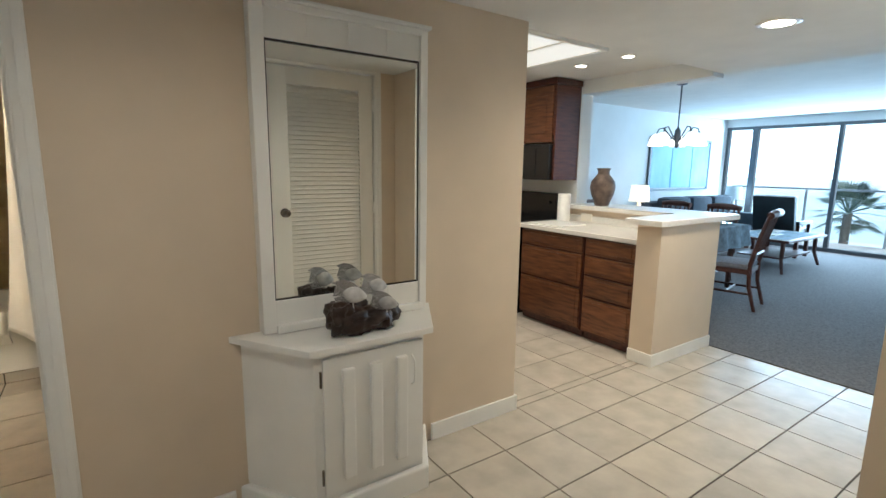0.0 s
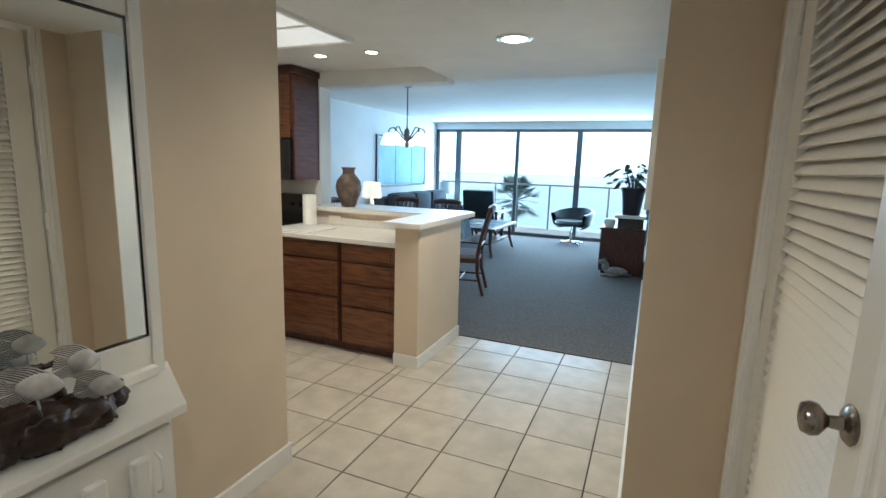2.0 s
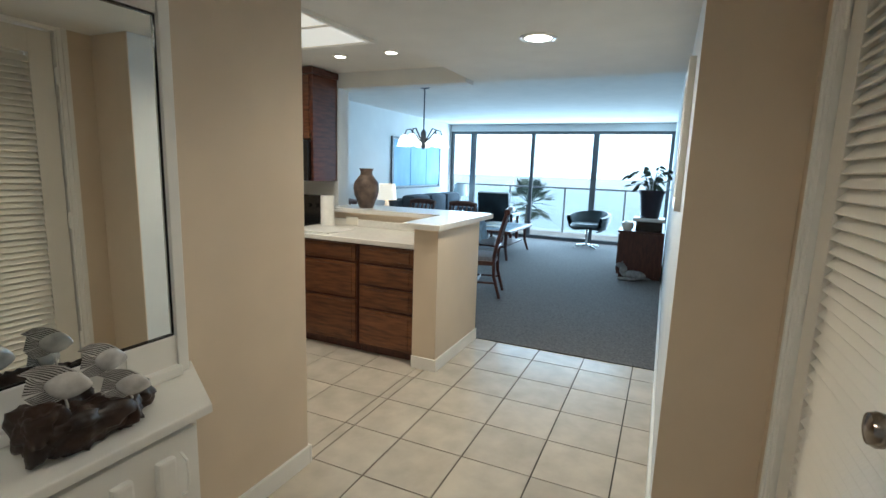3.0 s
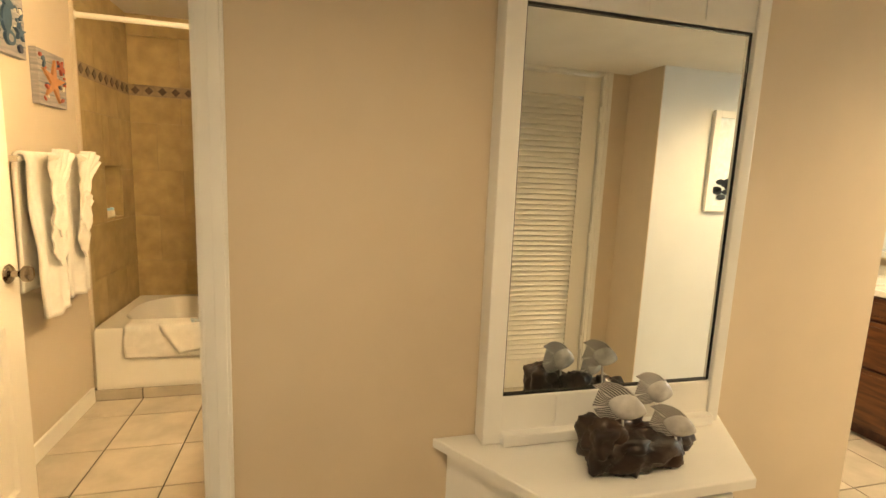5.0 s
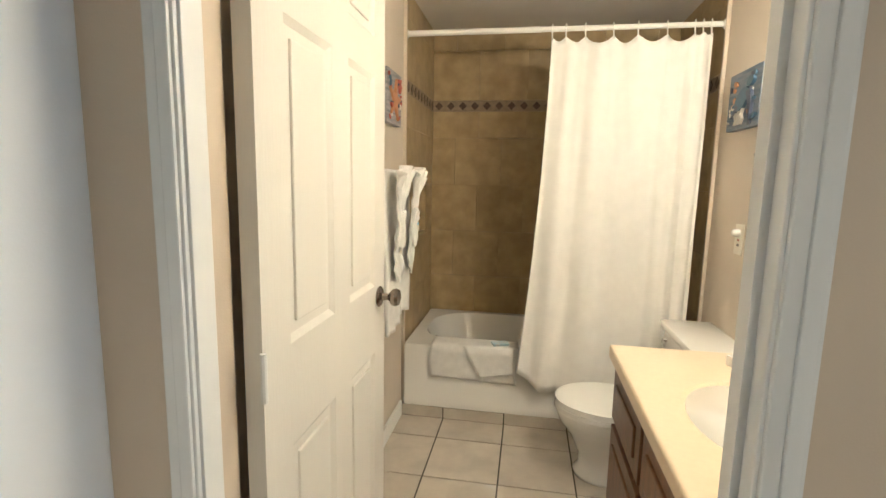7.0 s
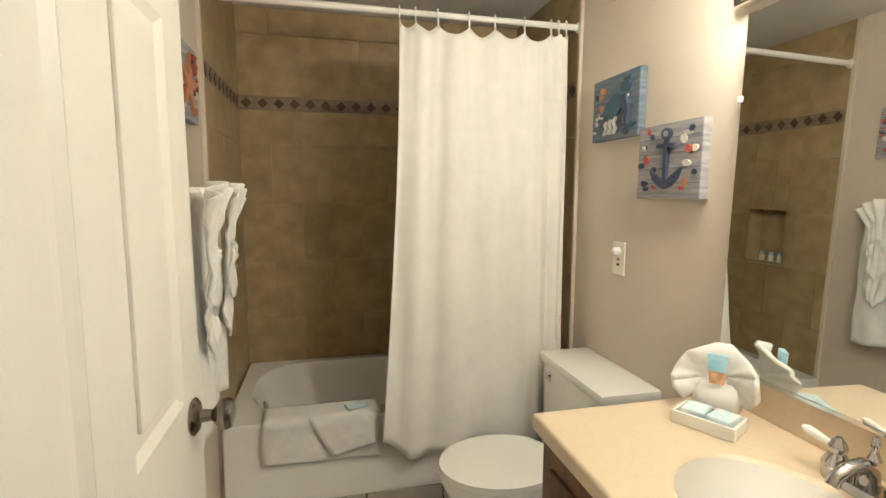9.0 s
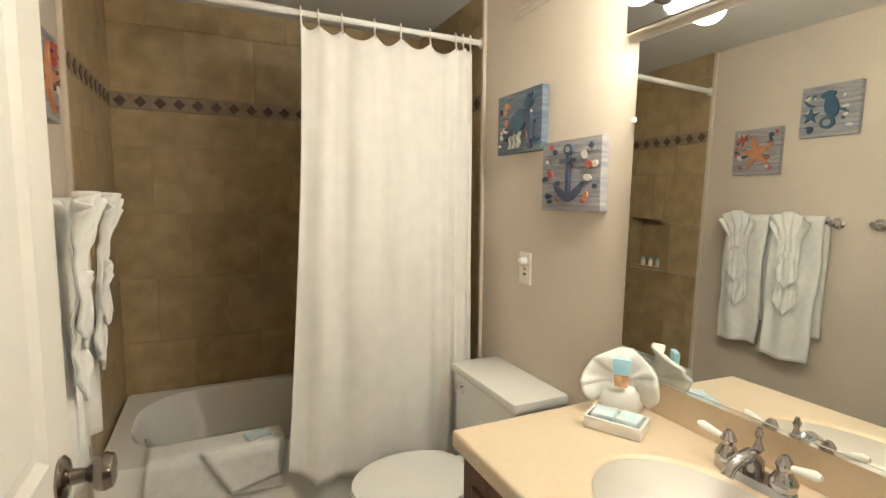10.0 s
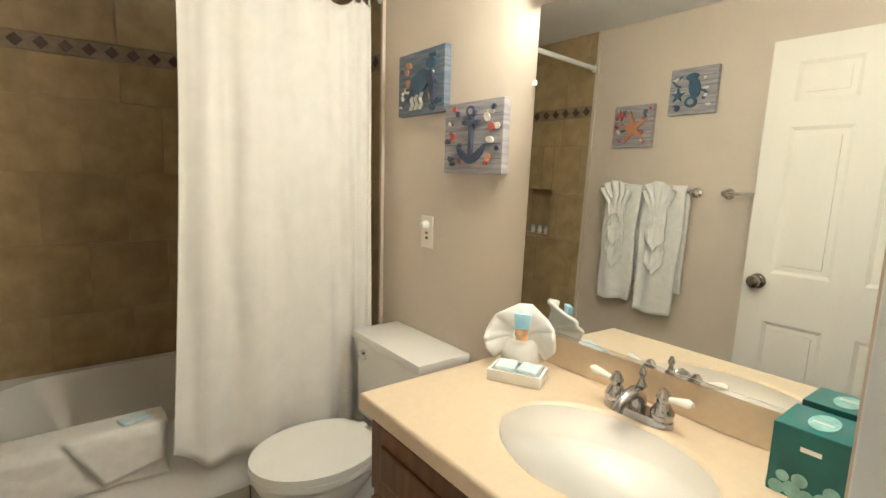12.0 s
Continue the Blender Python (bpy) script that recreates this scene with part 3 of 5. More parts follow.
drawer_unit(2.29, 2.75, [0.07, 0.35, 0.52, 0.675, 0.81], "cherry unit of four drawers under the worktop")
drawer_unit(2.76, 3.44, [0.07, 0.405, 0.675, 0.81], "cherry unit of three wide drawers under the worktop")
up = thing("wall_cabinet", (3.55, 3.8, 1.25), "cherry wall cabinet with raised-panel doors", "cabinet")
part("body", boxes(((3.40, 3.43, 1.22), (3.718, 3.45, 2.10)), ((3.40, 3.45, 1.62), (3.718, 4.3, 2.10)), bev=0.002), WOOD, up)
part("crown", boxes(((3.37, 3.41, 2.06), (3.717, 4.3, 2.115)), bev=0.01), WOOD, up)
for y in (3.46, 3.87):
    bm = boxes(((3.382, y, 1.56), (3.399, y + 0.39, 2.05)), bev=0.003)
    box(bm, (3.374, y + 0.07, 1.64), (3.385, y + 0.32, 1.97), 0.006)
    part("door", bm, WOODH, up)
mw = thing("microwave", (3.52, 3.83, 1.22), "black over-range microwave under the wall cabinet", "microwave")
part("body", boxes(((3.36, 3.455, 1.22), (3.715, 4.22, 1.545)), bev=0.006), BLACK, mw)
part("door_window", boxes(((3.354, 3.62, 1.27), (3.36, 4.17, 1.50))), BLACK, mw)
rg = thing("kitchen_range", (3.4, 3.9, 0), "black range with an upright back panel", "stove")
part("body", boxes(((3.05, 3.51, 0), (3.70, 4.27, 0.855)), bev=0.005), BLACK, rg)
part("back_panel", boxes(((3.62, 3.51, 0.855), (3.70, 4.27, 1.09)), bev=0.008), BLACK, rg)
for y in (3.58, 3.66, 4.12, 4.2):
    part("dial", lathe([(0.018, 0), (0.015, 0.02)], (3.62, y, 1.0), 14, Matrix.Rotation(radians(-90), 4, "Y")), BLACK, rg)
pt = thing("paper_towel_roll", (3.45, 3.33, CT), "white paper towel roll on the worktop", "paper towel")
part("roll", lathe([(0.055, CT + 0.01), (0.056, CT + 0.02), (0.056, CT + 0.25), (0.054, CT + 0.255)], (3.45, 3.33, 0), 24), CLOTH, pt, "", True)
part("core_base", lathe([(0.06, CT), (0.06, CT + 0.008)], (3.45, 3.33, 0), 24), WHITEPLAS, pt)
solid("cutting_board", boxes(((3.08, 3.03, CT), (3.4, 3.4, CT + 0.012)), bev=0.004), WHITEPLAS, "thin white cutting board on the worktop", "cutting board")
solid("clay_vase", lathe([(0.055, 1.003), (0.062, 1.01), (0.075, 1.05), (0.10, 1.11), (0.11, 1.17), (0.10, 1.22), (0.07, 1.26), (0.052, 1.28), (0.050, 1.31), (0.062, 1.335), (0.055, 1.335), (0.042, 1.30)], (3.72, 3.13, 0), 28), CLAY, "mottled brown clay vase on the bar top", "vase", smooth=True)
ol = thing("wall_outlet", (3.598, 2.9, 0.92), "ivory double outlet on the bar's upstand", "outlet")
part("plate", boxes(((3.594, 3.13, 0.862), (3.5995, 3.25, 0.93)), bev=0.002), PLASTIC, ol)

# ---- bathroom ----
before_bath = set(bpy.data.objects)
tub = thing("bathtub", (-0.34, 4.37, 0.1), "white bathtub set in the tiled alcove", "bathtub")


def rounded(x0, y0, x1, y1, r, n=6):
    pts = []
    for cx, cy, a in ((x1 - r, y0 + r, -90), (x1 - r, y1 - r, 0), (x0 + r, y1 - r, 90), (x0 + r, y0 + r, 180)):
        pts += [(cx + r * math.cos(radians(a + 90 * k / n)), cy + r * math.sin(radians(a + 90 * k / n))) for k in range(n + 1)]
    return pts


bm = bmesh.new()
TX0, TX1, TY0, TY1, TZ = BL + 0.018, BR - 0.018, 3.99, BB - 0.018, 0.465
loops = []
for (a, b, c, d, r, z) in ((TX0, TY0, TX1, TY1, 0.01, 0.118), (TX0, TY0 - 0.006, TX1, TY1, 0.012, 0.15), (TX0, TY0, TX1, TY1, 0.012, 0.165), (TX0, TY0, TX1, TY1, 0.014, TZ - 0.02), (TX0 + 0.006, TY0 + 0.006, TX1 - 0.006, TY1 - 0.004, 0.02, TZ),
                          (TX0 + 0.07, TY0 + 0.085, TX1 - 0.07, TY1 - 0.05, 0.24, TZ), (TX0 + 0.085, TY0 + 0.10, TX1 - 0.085, TY1 - 0.062, 0.23, TZ - 0.025), (TX0 + 0.18, TY0 + 0.14, TX1 - 0.14, TY1 - 0.11, 0.18, 0.2), (TX0 + 0.24, TY0 + 0.19, TX1 - 0.19, TY1 - 0.16, 0.13, 0.155)):
    loops.append([bm.verts.new((x, y, z)) for x, y in rounded(a, b, c, d, r)])
for p, q in zip(loops, loops[1:]):
    for k in range(len(p)):
        bm.faces.new((p[k], p[(k + 1) % len(p)], q[(k + 1) % len(p)], q[k]))
bm.faces.new(loops[-1])
part("shell", bm, PORC, tub, "", True)
part("overflow_plate", lathe([(0.036, 0), (0.034, 0.006), (0.01, 0.009)], (TX0 + 0.122, 4.37, 0.365), 20, Matrix.Rotation(radians(68), 4, "Y")), CHROME, tub, "chrome overflow plate", True)
part("drain", lathe([(0.03, 0.155), (0.028, 0.159)], (TX0 + 0.32, 4.37, 0), 20), CHROME, tub, "chrome drain", True)
plinth = setting("tub_plinth", boxes(((BL, 3.995, FB), (BR, 4.1, 0.118))), GROUT, "tiled plinth under the tub front", "plinth")

rod = thing("curtain_rod", (-0.34, 4.05, 2.085), "white shower curtain rod across the alcove", "curtain rod")
part("bar", tube(bmesh.new(), [(BL + 0.012, 4.045, 2.085), (-0.42, 4.045, 2.085)], 0.0145, 16), WHITEPLAS, rod, "", True)
part("bar", tube(bmesh.new(), [(-0.43, 4.045, 2.085), (BR - 0.012, 4.045, 2.085)], 0.0125, 16), WHITEPLAS, rod, "", True)
for x, s in ((BL + 0.0, 1), (BR, -1)):
    part("end_cap", lathe([(0.024, 0), (0.024, 0.012), (0.016, 0.02)], (x, 4.045, 2.085), 16, Matrix.Rotation(radians(90 * s), 4, "Y")), WHITEPLAS, rod, "", True)
HOOKS = (-0.365, -0.30, -0.21, -0.08, 0.03, 0.16, 0.28, 0.315, 0.35)
cur = thing("shower_curtain", (0.0, 4.0, 0.3), "white shower curtain hanging outside the tub", "curtain")
bm = bmesh.new()
NU, NV = 150, 46
grid = []
for i in range(NU + 1):
    u = i / NU
    col = []
    for j in range(NV + 1):
        v = j / NV
        x = -0.368 + 0.728 * u - (0.10 * (1 - u) ** 3 - 0.0) * v ** 1.6 - 0.035 * v * u
        sag = 0.0
        for h0, h1 in zip(HOOKS, HOOKS[1:]):
            if h0 <= x <= h1:
                sag = math.sin(math.pi * (x - h0) / (h1 - h0)) * min(0.035, 0.3 * (h1 - h0))
        z = 2.045 - sag * (1 - v) ** 6 - v * (1.74 + 0.02 * math.sin(u * 9))
        if u < 0.12:
            z += 0.09 * v ** 5 * (0.12 - u) / 0.12
        tight = 1.0 + 2.0 * max(0, u - 0.78) / 0.22
        ph = 2 * math.pi * (4.3 * u + 0.35 * math.sin(5 * u) + 7 * max(0, u - 0.7) ** 1.3)
        y = 4.045 - 0.012 - 0.10 * v + (0.009 + 0.009 * v) * math.sin(ph + 0.5 * math.sin(3 * v + u * 4)) + 0.0015 * math.sin(ph * 2.3 + 2 * v) + 0.010 * noise.noise((u * 7, v * 2.2, 2)) + 0.004 * noise.noise((u * 18, v * 7, 5))
        if u < 0.1:
            y -= 0.05 * (0.1 - u) / 0.1 * v ** 3
        col.append(bm.verts.new((x, y, z)))
    grid.append(col)
for i in range(NU):
    for j in range(NV):
        bm.faces.new((grid[i][j], grid[i + 1][j], grid[i + 1][j + 1], grid[i][j + 1]))
cloth = part("cloth", bm, CURTAINM, cur, "", "all")
md = cloth.modifiers.new("thick", "SOLIDIFY")
md.thickness = 0.0025
for x in HOOKS:
    a = [(x + 0.004 * math.sin(t), 4.045 + 0.019 * math.sin(t), 2.088 + 0.019 * math.cos(t)) for t in [k * 0.5 for k in range(-4, 9)]]
    ring = part("ring", tube(bmesh.new(), a + [(x, 4.035, 2.045), (x + 0.004, 4.03, 2.03)], 0.0035, 8), WHITEPLAS, cur, "white plastic curtain hook", True)

# ---- vanity ----
van = thing("vanity_cabinet", (0.15, 2.72, 0), "stained oak vanity cabinet with panel doors", "cabinet")
VY0, VY1, VZ = HB + 0.006, 3.165, 0.815
part("body", boxes(((-0.12, VY0, 0.09), (BR - 0.002, VY1 - 0.02, VZ - 0.04))), OAK, van)
part("toe_kick", boxes(((-0.06, VY0, FB), (BR - 0.002, VY1 - 0.03, 0.09))), DARKWOOD, van)
for y0, y1 in ((2.32, 2.72), (2.745, 3.13)):
    for z0, z1, nm in ((0.13, 0.55, "door"), (0.575, 0.755, "drawer_front")):
        bm = boxes(((-0.138, y0, z0), (-0.12, y1, z1)), bev=0.004)
        box(bm, (-0.145, y0 + 0.05, z0 + 0.045), (-0.134, y1 - 0.05, z1 - 0.045), 0.006)
        part(nm, bm, OAK, van)
vt = thing("washbasin_counter", (0.13, 2.72, VZ - 0.04), "beige vanity top with a sunk oval basin", "washbasin")
BX, BY, RXB, RYB = 0.115, 2.665, 0.165, 0.225
bm = bmesh.new()
N = 48
rect = []
for k in range(N):
    a = 2 * math.pi * k / N
    c, s = math.cos(a), math.sin(a)
    x0, x1, y0, y1 = -0.155 - BX, BR - 0.001 - BX, VY0 - BY, VY1 - BY
    f = min((x1 / c if c > 1e-9 else x0 / c if c < -1e-9 else 9e9), (y1 / s if s > 1e-9 else y0 / s if s < -1e-9 else 9e9))
    rect.append((BX + f * c, BY + f * s))
for cx, cy in ((-0.155, VY0), (-0.155, VY1), (BR - 0.001, VY0), (BR - 0.001, VY1)):
    i = min(range(N), key=lambda q: (rect[q][0] - cx) ** 2 + (rect[q][1] - cy) ** 2)
    rect[i] = (cx, cy)
low, edge = [bm.verts.new((x, y, VZ - 0.04)) for x, y in rect], [bm.verts.new((x, y, VZ)) for x, y in rect]
lip = [bm.verts.new((BX + (RXB + 0.006) * math.cos(2 * math.pi * k / N), BY + (RYB + 0.006) * math.sin(2 * math.pi * k / N), VZ)) for k in range(N)]
lip2 = [bm.verts.new((BX + RXB * math.cos(2 * math.pi * k / N), BY + RYB * math.sin(2 * math.pi * k / N), VZ - 0.008)) for k in range(N)]
for p, q in ((low, edge), (edge, lip), (lip, lip2)):
    for k in range(N):
        bm.faces.new((p[k], p[(k + 1) % N], q[(k + 1) % N], q[k]))
slab = part("slab", bm, VANTOP, vt, "", True)
bv = slab.modifiers.new("edge", "BEVEL")
bv.width, bv.segments, bv.limit_method, bv.angle_limit = 0.008, 3, "ANGLE", radians(50)
part("basin", lathe([(1.0, -0.006), (0.985, -0.02), (0.93, -0.05), (0.82, -0.085), (0.62, -0.115), (0.35, -0.13), (0.12, -0.135)], (BX, BY, VZ), 48, None, RXB, RYB), PORC, vt, "white glossy oval basin", "all")
part("drain", lathe([(0.024, -0.135), (0.024, -0.131), (0.016, -0.129), (0.014, -0.122), (0.006, -0.12)], (BX + 0.01, BY, VZ), 20), CHROME, vt, "chrome drain", True)
part("overflow", lathe([(0.008, 0), (0.008, 0.004)], (BX - RXB * 0.86, BY, VZ - 0.06), 12, Matrix.Rotation(radians(60), 4, "Y")), BLACK, vt, "small dark overflow hole")
part("backsplash", boxes(((BR - 0.022, VY0, VZ), (BR - 0.001, VY1, VZ + 0.09)), bev=0.004), VANTOP, vt)

vm = thing("vanity_mirror", (BR - 0.004, 2.73, VZ + 0.105), "wide frameless vanity mirror on the bathroom wall", "mirror")
MZ0, MZ1, MY1 = VZ + 0.101, 1.838, 3.148
gl = boxes(((BR - 0.010, HB + 0.008, MZ0), (BR - 0.003, MY1, MZ1)))
for v in gl.verts:
    v.co.x -= 0.017 * (MZ1 - v.co.z) / (MZ1 - MZ0)
part("glass", gl, MIRROR, vm, "silvered mirror glass")
part("channel", boxes(((BR - 0.029, HB + 0.008, MZ0 - 0.010), (BR - 0.002, MY1, MZ0)), bev=0.001), CHROME, vm, "thin metal channel")
for z in (1.155, 1.625):
    part("clip", boxes(((BR - 0.016, MY1 - 0.006, z - 0.008), (BR - 0.002, MY1 + 0.012, z + 0.008)), bev=0.003), WHITEPLAS, vm, "clear plastic mirror clip")
vl = thing("vanity_light", (BR - 0.03, 2.75, 1.85), "chrome bar light with round lit bulbs over the mirror", "wall light")
part("back_plate", boxes(((BR - 0.045, 2.37, 1.856), (BR - 0.002, 3.165, 1.985)), bev=0.006), CHROME, vl)
for i in range(4):
    y = 3.05 - 0.2 * i
    part("socket", lathe([(0.028, 0), (0.028, 0.025), (0.022, 0.03)], (BR - 0.045, y, 1.93), 20, Matrix.Rotation(radians(-90), 4, "Y")), CHROME, vl, "", True)
    b = part("bulb", lathe([(0.018, 0.028), (0.030, 0.04), (0.042, 0.058), (0.047, 0.08), (0.042, 0.102), (0.026, 0.12), (0.006, 0.127)], (BR - 0.045, y, 1.93), 24, Matrix.Rotation(radians(-90), 4, "Y")), BULB, vl, "round glowing globe bulb", "all")
    b.visible_shadow = False

fa = thing("basin_faucet", (0.335, 2.70, VZ), "chrome basin faucet with white porcelain lever handles", "faucet")
FY = 2.70
part("base_plate", prism(bmesh.new(), [(0.335 + 0.027 * math.cos(a), FY + 0.085 * math.copysign(abs(math.sin(a)) ** 0.6, math.sin(a))) for a in [k * math.pi / 16 for k in range(32)]], VZ, VZ + 0.02, 0.008), TAPCHROME, fa, "", True)
part("spout", tube(bmesh.new(), [(0.335, FY, VZ + 0.015), (0.333, FY, VZ + 0.045), (0.315, FY, VZ + 0.062), (0.285, FY, VZ + 0.060), (0.258, FY, VZ + 0.048), (0.248, FY, VZ + 0.032)], [0.020, 0.019, 0.016, 0.013, 0.012, 0.012], 16), TAPCHROME, fa, "", True)
part("lift_knob", lathe([(0.006, VZ + 0.06), (0.012, VZ + 0.07), (0.008, VZ + 0.08), (0.005, VZ + 0.09), (0.009, VZ + 0.10), (0.004, VZ + 0.115)], (0.345, FY, 0), 14), TAPCHROME, fa, "", True)
for s in (1, -1):
    y = FY + s * 0.058
    h = part("handle_body", lathe([(0.024, VZ + 0.018), (0.026, VZ + 0.032), (0.019, VZ + 0.045), (0.013, VZ + 0.055), (0.017, VZ + 0.066), (0.012, VZ + 0.078), (0.006, VZ + 0.086)], (0.335, y, 0), 18), TAPCHROME, fa, "", True)
    part("lever", tube(bmesh.new(), [(0.335, y, VZ + 0.064), (0.334, y + s * 0.020, VZ + 0.067), (0.331, y + s * 0.038, VZ + 0.071), (0.328, y + s * 0.058, VZ + 0.075), (0.327, y + s * 0.068, VZ + 0.077)], [0.005, 0.007, 0.009, 0.0105, 0.005], 12), PORC, h, "white porcelain lever", True)
fa.location.x -= 0.018

BLUEPK = mat("blue_packet", (0.22, 0.58, 0.80), 0.35, second=(0.5, 0.76, 0.88), scale=20)
PALEPK = mat("pale_packet", (0.50, 0.70, 0.78), 0.4, second=(0.78, 0.78, 0.74), scale=45)
SANDPK = mat("sand_orange_print", (0.80, 0.48, 0.24), 0.4, var=0.2, scale=40)
tr = thing("soap_tray", (0.235, 3.02, VZ), "white ceramic tray with wrapped soaps", "soap tray")


def local_box(bm, c, half, ang, z0, z1, bev=0.0):
    s = bmesh.new()
    box(s, (-half[0], -half[1], z0), (half[0], half[1], z1), bev)
    bmesh.ops.transform(s, matrix=Matrix.Translation((c[0], c[1], 0)) @ Matrix.Rotation(radians(ang), 4, "Z"), verts=s.verts)
    me = bpy.data.meshes.new("tmp")
    s.to_mesh(me)
    s.free()
    bm.from_mesh(me)
    bpy.data.meshes.remove(me)
    return bm


TC = (0.235, 3.0)
bm = local_box(bmesh.new(), TC, (0.045, 0.072), 28, VZ, VZ + 0.008, 0.003)
for dx, dy, hx, hy in ((-0.042, 0, 0.004, 0.072), (0.042, 0, 0.004, 0.072), (0, 0.069, 0.04, 0.004), (0, -0.069, 0.04, 0.004)):
    a = radians(28)
    local_box(bm, (TC[0] + dx * math.cos(a) - dy * math.sin(a), TC[1] + dx * math.sin(a) + dy * math.cos(a)), (hx, hy), 28, VZ + 0.006, VZ + 0.032, 0.002)
part("dish", bm, PORC, tr)
for dy, m in ((-0.032, PALEPK), (0.03, PALEPK)):
    a = radians(28)
    part("wrapped_soap", local_box(bmesh.new(), (TC[0] - dy * math.sin(a), TC[1] + dy * math.cos(a)), (0.034, 0.028), 28 + dy * 150, VZ + 0.0085, VZ + 0.040, 0.006), m, tr, "pale blue wrapped soap")


def fan_towel(name, c, r, z0, label, facing):
    """A washcloth bound low and fanned out above."""
    t = thing(name, (c[0], c[1], z0), label, "towel")
    part("rolled_base", lathe([(0.05, z0), (0.058, z0 + 0.015), (0.056, z0 + 0.045), (0.048, z0 + 0.065), (0.035, z0 + 0.075)], (c[0], c[1], 0), 28, None, 1.0, 1.0), CLOTH, t, "", True)
    bm = bmesh.new()
    nu, nv, rows = 72, 12, []
    for i in range(nu + 1):
        a = radians(-42 + 264 * i / nu)
        col = []
        for j in range(nv + 1):
            q = j / nv
            rr = 0.02 + r * q * (0.97 - 0.025 * math.sin(i * 0.45))
            ripple = 0.006 * q * math.sin(i * 0.55 + noise.noise((i * 0.11, 0, 4)) * 4) + 0.009 * q * math.sin(i * 0.23 + 1) + 0.075 * q * q * abs(math.cos(a)) ** 1.5 - 0.02 * q ** 4
            col.append(bm.verts.new(Vector((c[0], c[1], z0 + 0.085)) + Vector((facing[1], -facing[0], 0)) * math.cos(a) * rr * 1.12 + Vector((0, 0, 1)) * math.sin(a) * rr + Vector((*facing, 0)) * ripple))
        rows.append(col)
    for p, q in zip(rows, rows[1:]):
        for j in range(nv):
            bm.faces.new((p[j], q[j], q[j + 1], p[j + 1]))
    f = part("fan", bm, CLOTH, t, "", "all")
    md = f.modifiers.new("thick", "SOLIDIFY")
    md.thickness, md.offset = 0.011, 0
    return t


ft = fan_towel("fanned_washcloth", (0.325, 3.075), 0.070, VZ, "white washcloth folded as a fan on the vanity", (-0.8, -0.6))
bm = bmesh.new()
for z0, z1, m in ((0.085, 0.118, 1), (0.118, 0.160, 0)):
    before = set(bm.faces)
    v = [bm.verts.new((s * w, y, VZ + z)) for z, w in ((z0, 0.016 + (z0 - 0.085) * 0.1), (z1, 0.016 + (z1 - 0.085) * 0.1)) for s, y in ((-1, -0.007), (1, -0.007), (1, 0.007), (-1, 0.007))]
    for q in ((0, 1, 5, 4), (1, 2, 6, 5), (2, 3, 7, 6), (3, 0, 4, 7), (0, 3, 2, 1), (4, 5, 6, 7)):
        bm.faces.new([v[i] for i in q])
    for f in set(bm.faces) - before:
        f.material_index = m
bmesh.ops.transform(bm, matrix=Matrix.Translation((0.293, 3.045, 0)) @ Matrix.Rotation(radians(-53), 4, "Z"), verts=bm.verts)
solid("lotion_tube", bm, [BLUEPK, SANDPK], "small blue and orange lotion tube tucked in the washcloth", "lotion tube")

TEAL = mat("teal_carton", (0.010, 0.16, 0.145), 0.35, second=(0.008, 0.09, 0.09), scale=8)
TEALLIGHT = mat("pale_teal_print", (0.30, 0.55, 0.52), 0.4, var=0.2, scale=30)
tb = thing("tissue_box", (0.31, 2.36, VZ), "teal cardboard tissue box with pale round prints on the vanity", "tissue box")
part("carton", boxes(((0.262, 2.302, VZ), (0.378, 2.418, VZ + 0.128)), bev=0.002), TEAL, tb)
part("opening_flap", lathe([(0.04, VZ + 0.128), (0.04, VZ + 0.1295)], (0.32, 2.36, 0), 24, None, 1, 0.55), TEALLIGHT, tb, "oval top flap")
for k, (x, z, r) in enumerate(((0.275, 0.012, 0.012), (0.295, 0.016, 0.014), (0.318, 0.012, 0.012), (0.34, 0.016, 0.014), (0.362, 0.012, 0.012), (0.285, 0.035, 0.012), (0.33, 0.037, 0.012), (0.355, 0.035, 0.010))):
    part("print_dot", lathe([(r, 0), (r, 0.001)], (x, 2.4182, VZ + z), 18, Matrix.Rotation(radians(-90), 4, "X")), TEALLIGHT, tb)
    part("print_dot", lathe([(r, 0), (r, 0.001)], (0.2618, x + 2.04, VZ + z), 18, Matrix.Rotation(radians(-90), 4, "Y")), TEALLIGHT, tb)
part("print_bar", boxes(((0.2612, 2.345, VZ + 0.090), (0.2618, 2.375, VZ + 0.098))), WHITEPLAS, tb, "white print on the carton")
part("print_bar", boxes(((0.308, 2.345, VZ + 0.130), (0.316, 2.375, VZ + 0.1308))), WHITEPLAS, tb, "white print on the carton")

# ---- toilet ----
to = thing("toilet", (0.05, 3.63, 0), "white porcelain toilet with its lid closed", "toilet")
part("tank", boxes(((0.205, 3.41, 0.37), (BR - 0.01, 3.86, 0.69)), bev=0.02), PORC, to, "", True)
part("tank_lid", boxes(((0.19, 3.395, 0.69), (BR - 0.004, 3.875, 0.725)), bev=0.010), PORC, to, "", True)
part("flush_lever", tube(bmesh.new(), [(0.205, 3.80, 0.645), (0.190, 3.80, 0.645), (0.186, 3.79, 0.643), (0.184, 3.75, 0.638)], [0.012, 0.009, 0.006, 0.006], 10), CHROME, to, "chrome flush lever", True)
TYC = 3.635
bowl = [(0.58, FB), (0.60, FB + 0.02), (0.50, FB + 0.05), (0.52, 0.16), (0.72, 0.25), (0.93, 0.31), (1.0, 0.355), (0.98, 0.365)]
part("bowl", lathe(bowl, (-0.06, TYC, 0), 36, None, 0.225, 0.175), PORC, to, "", "all")
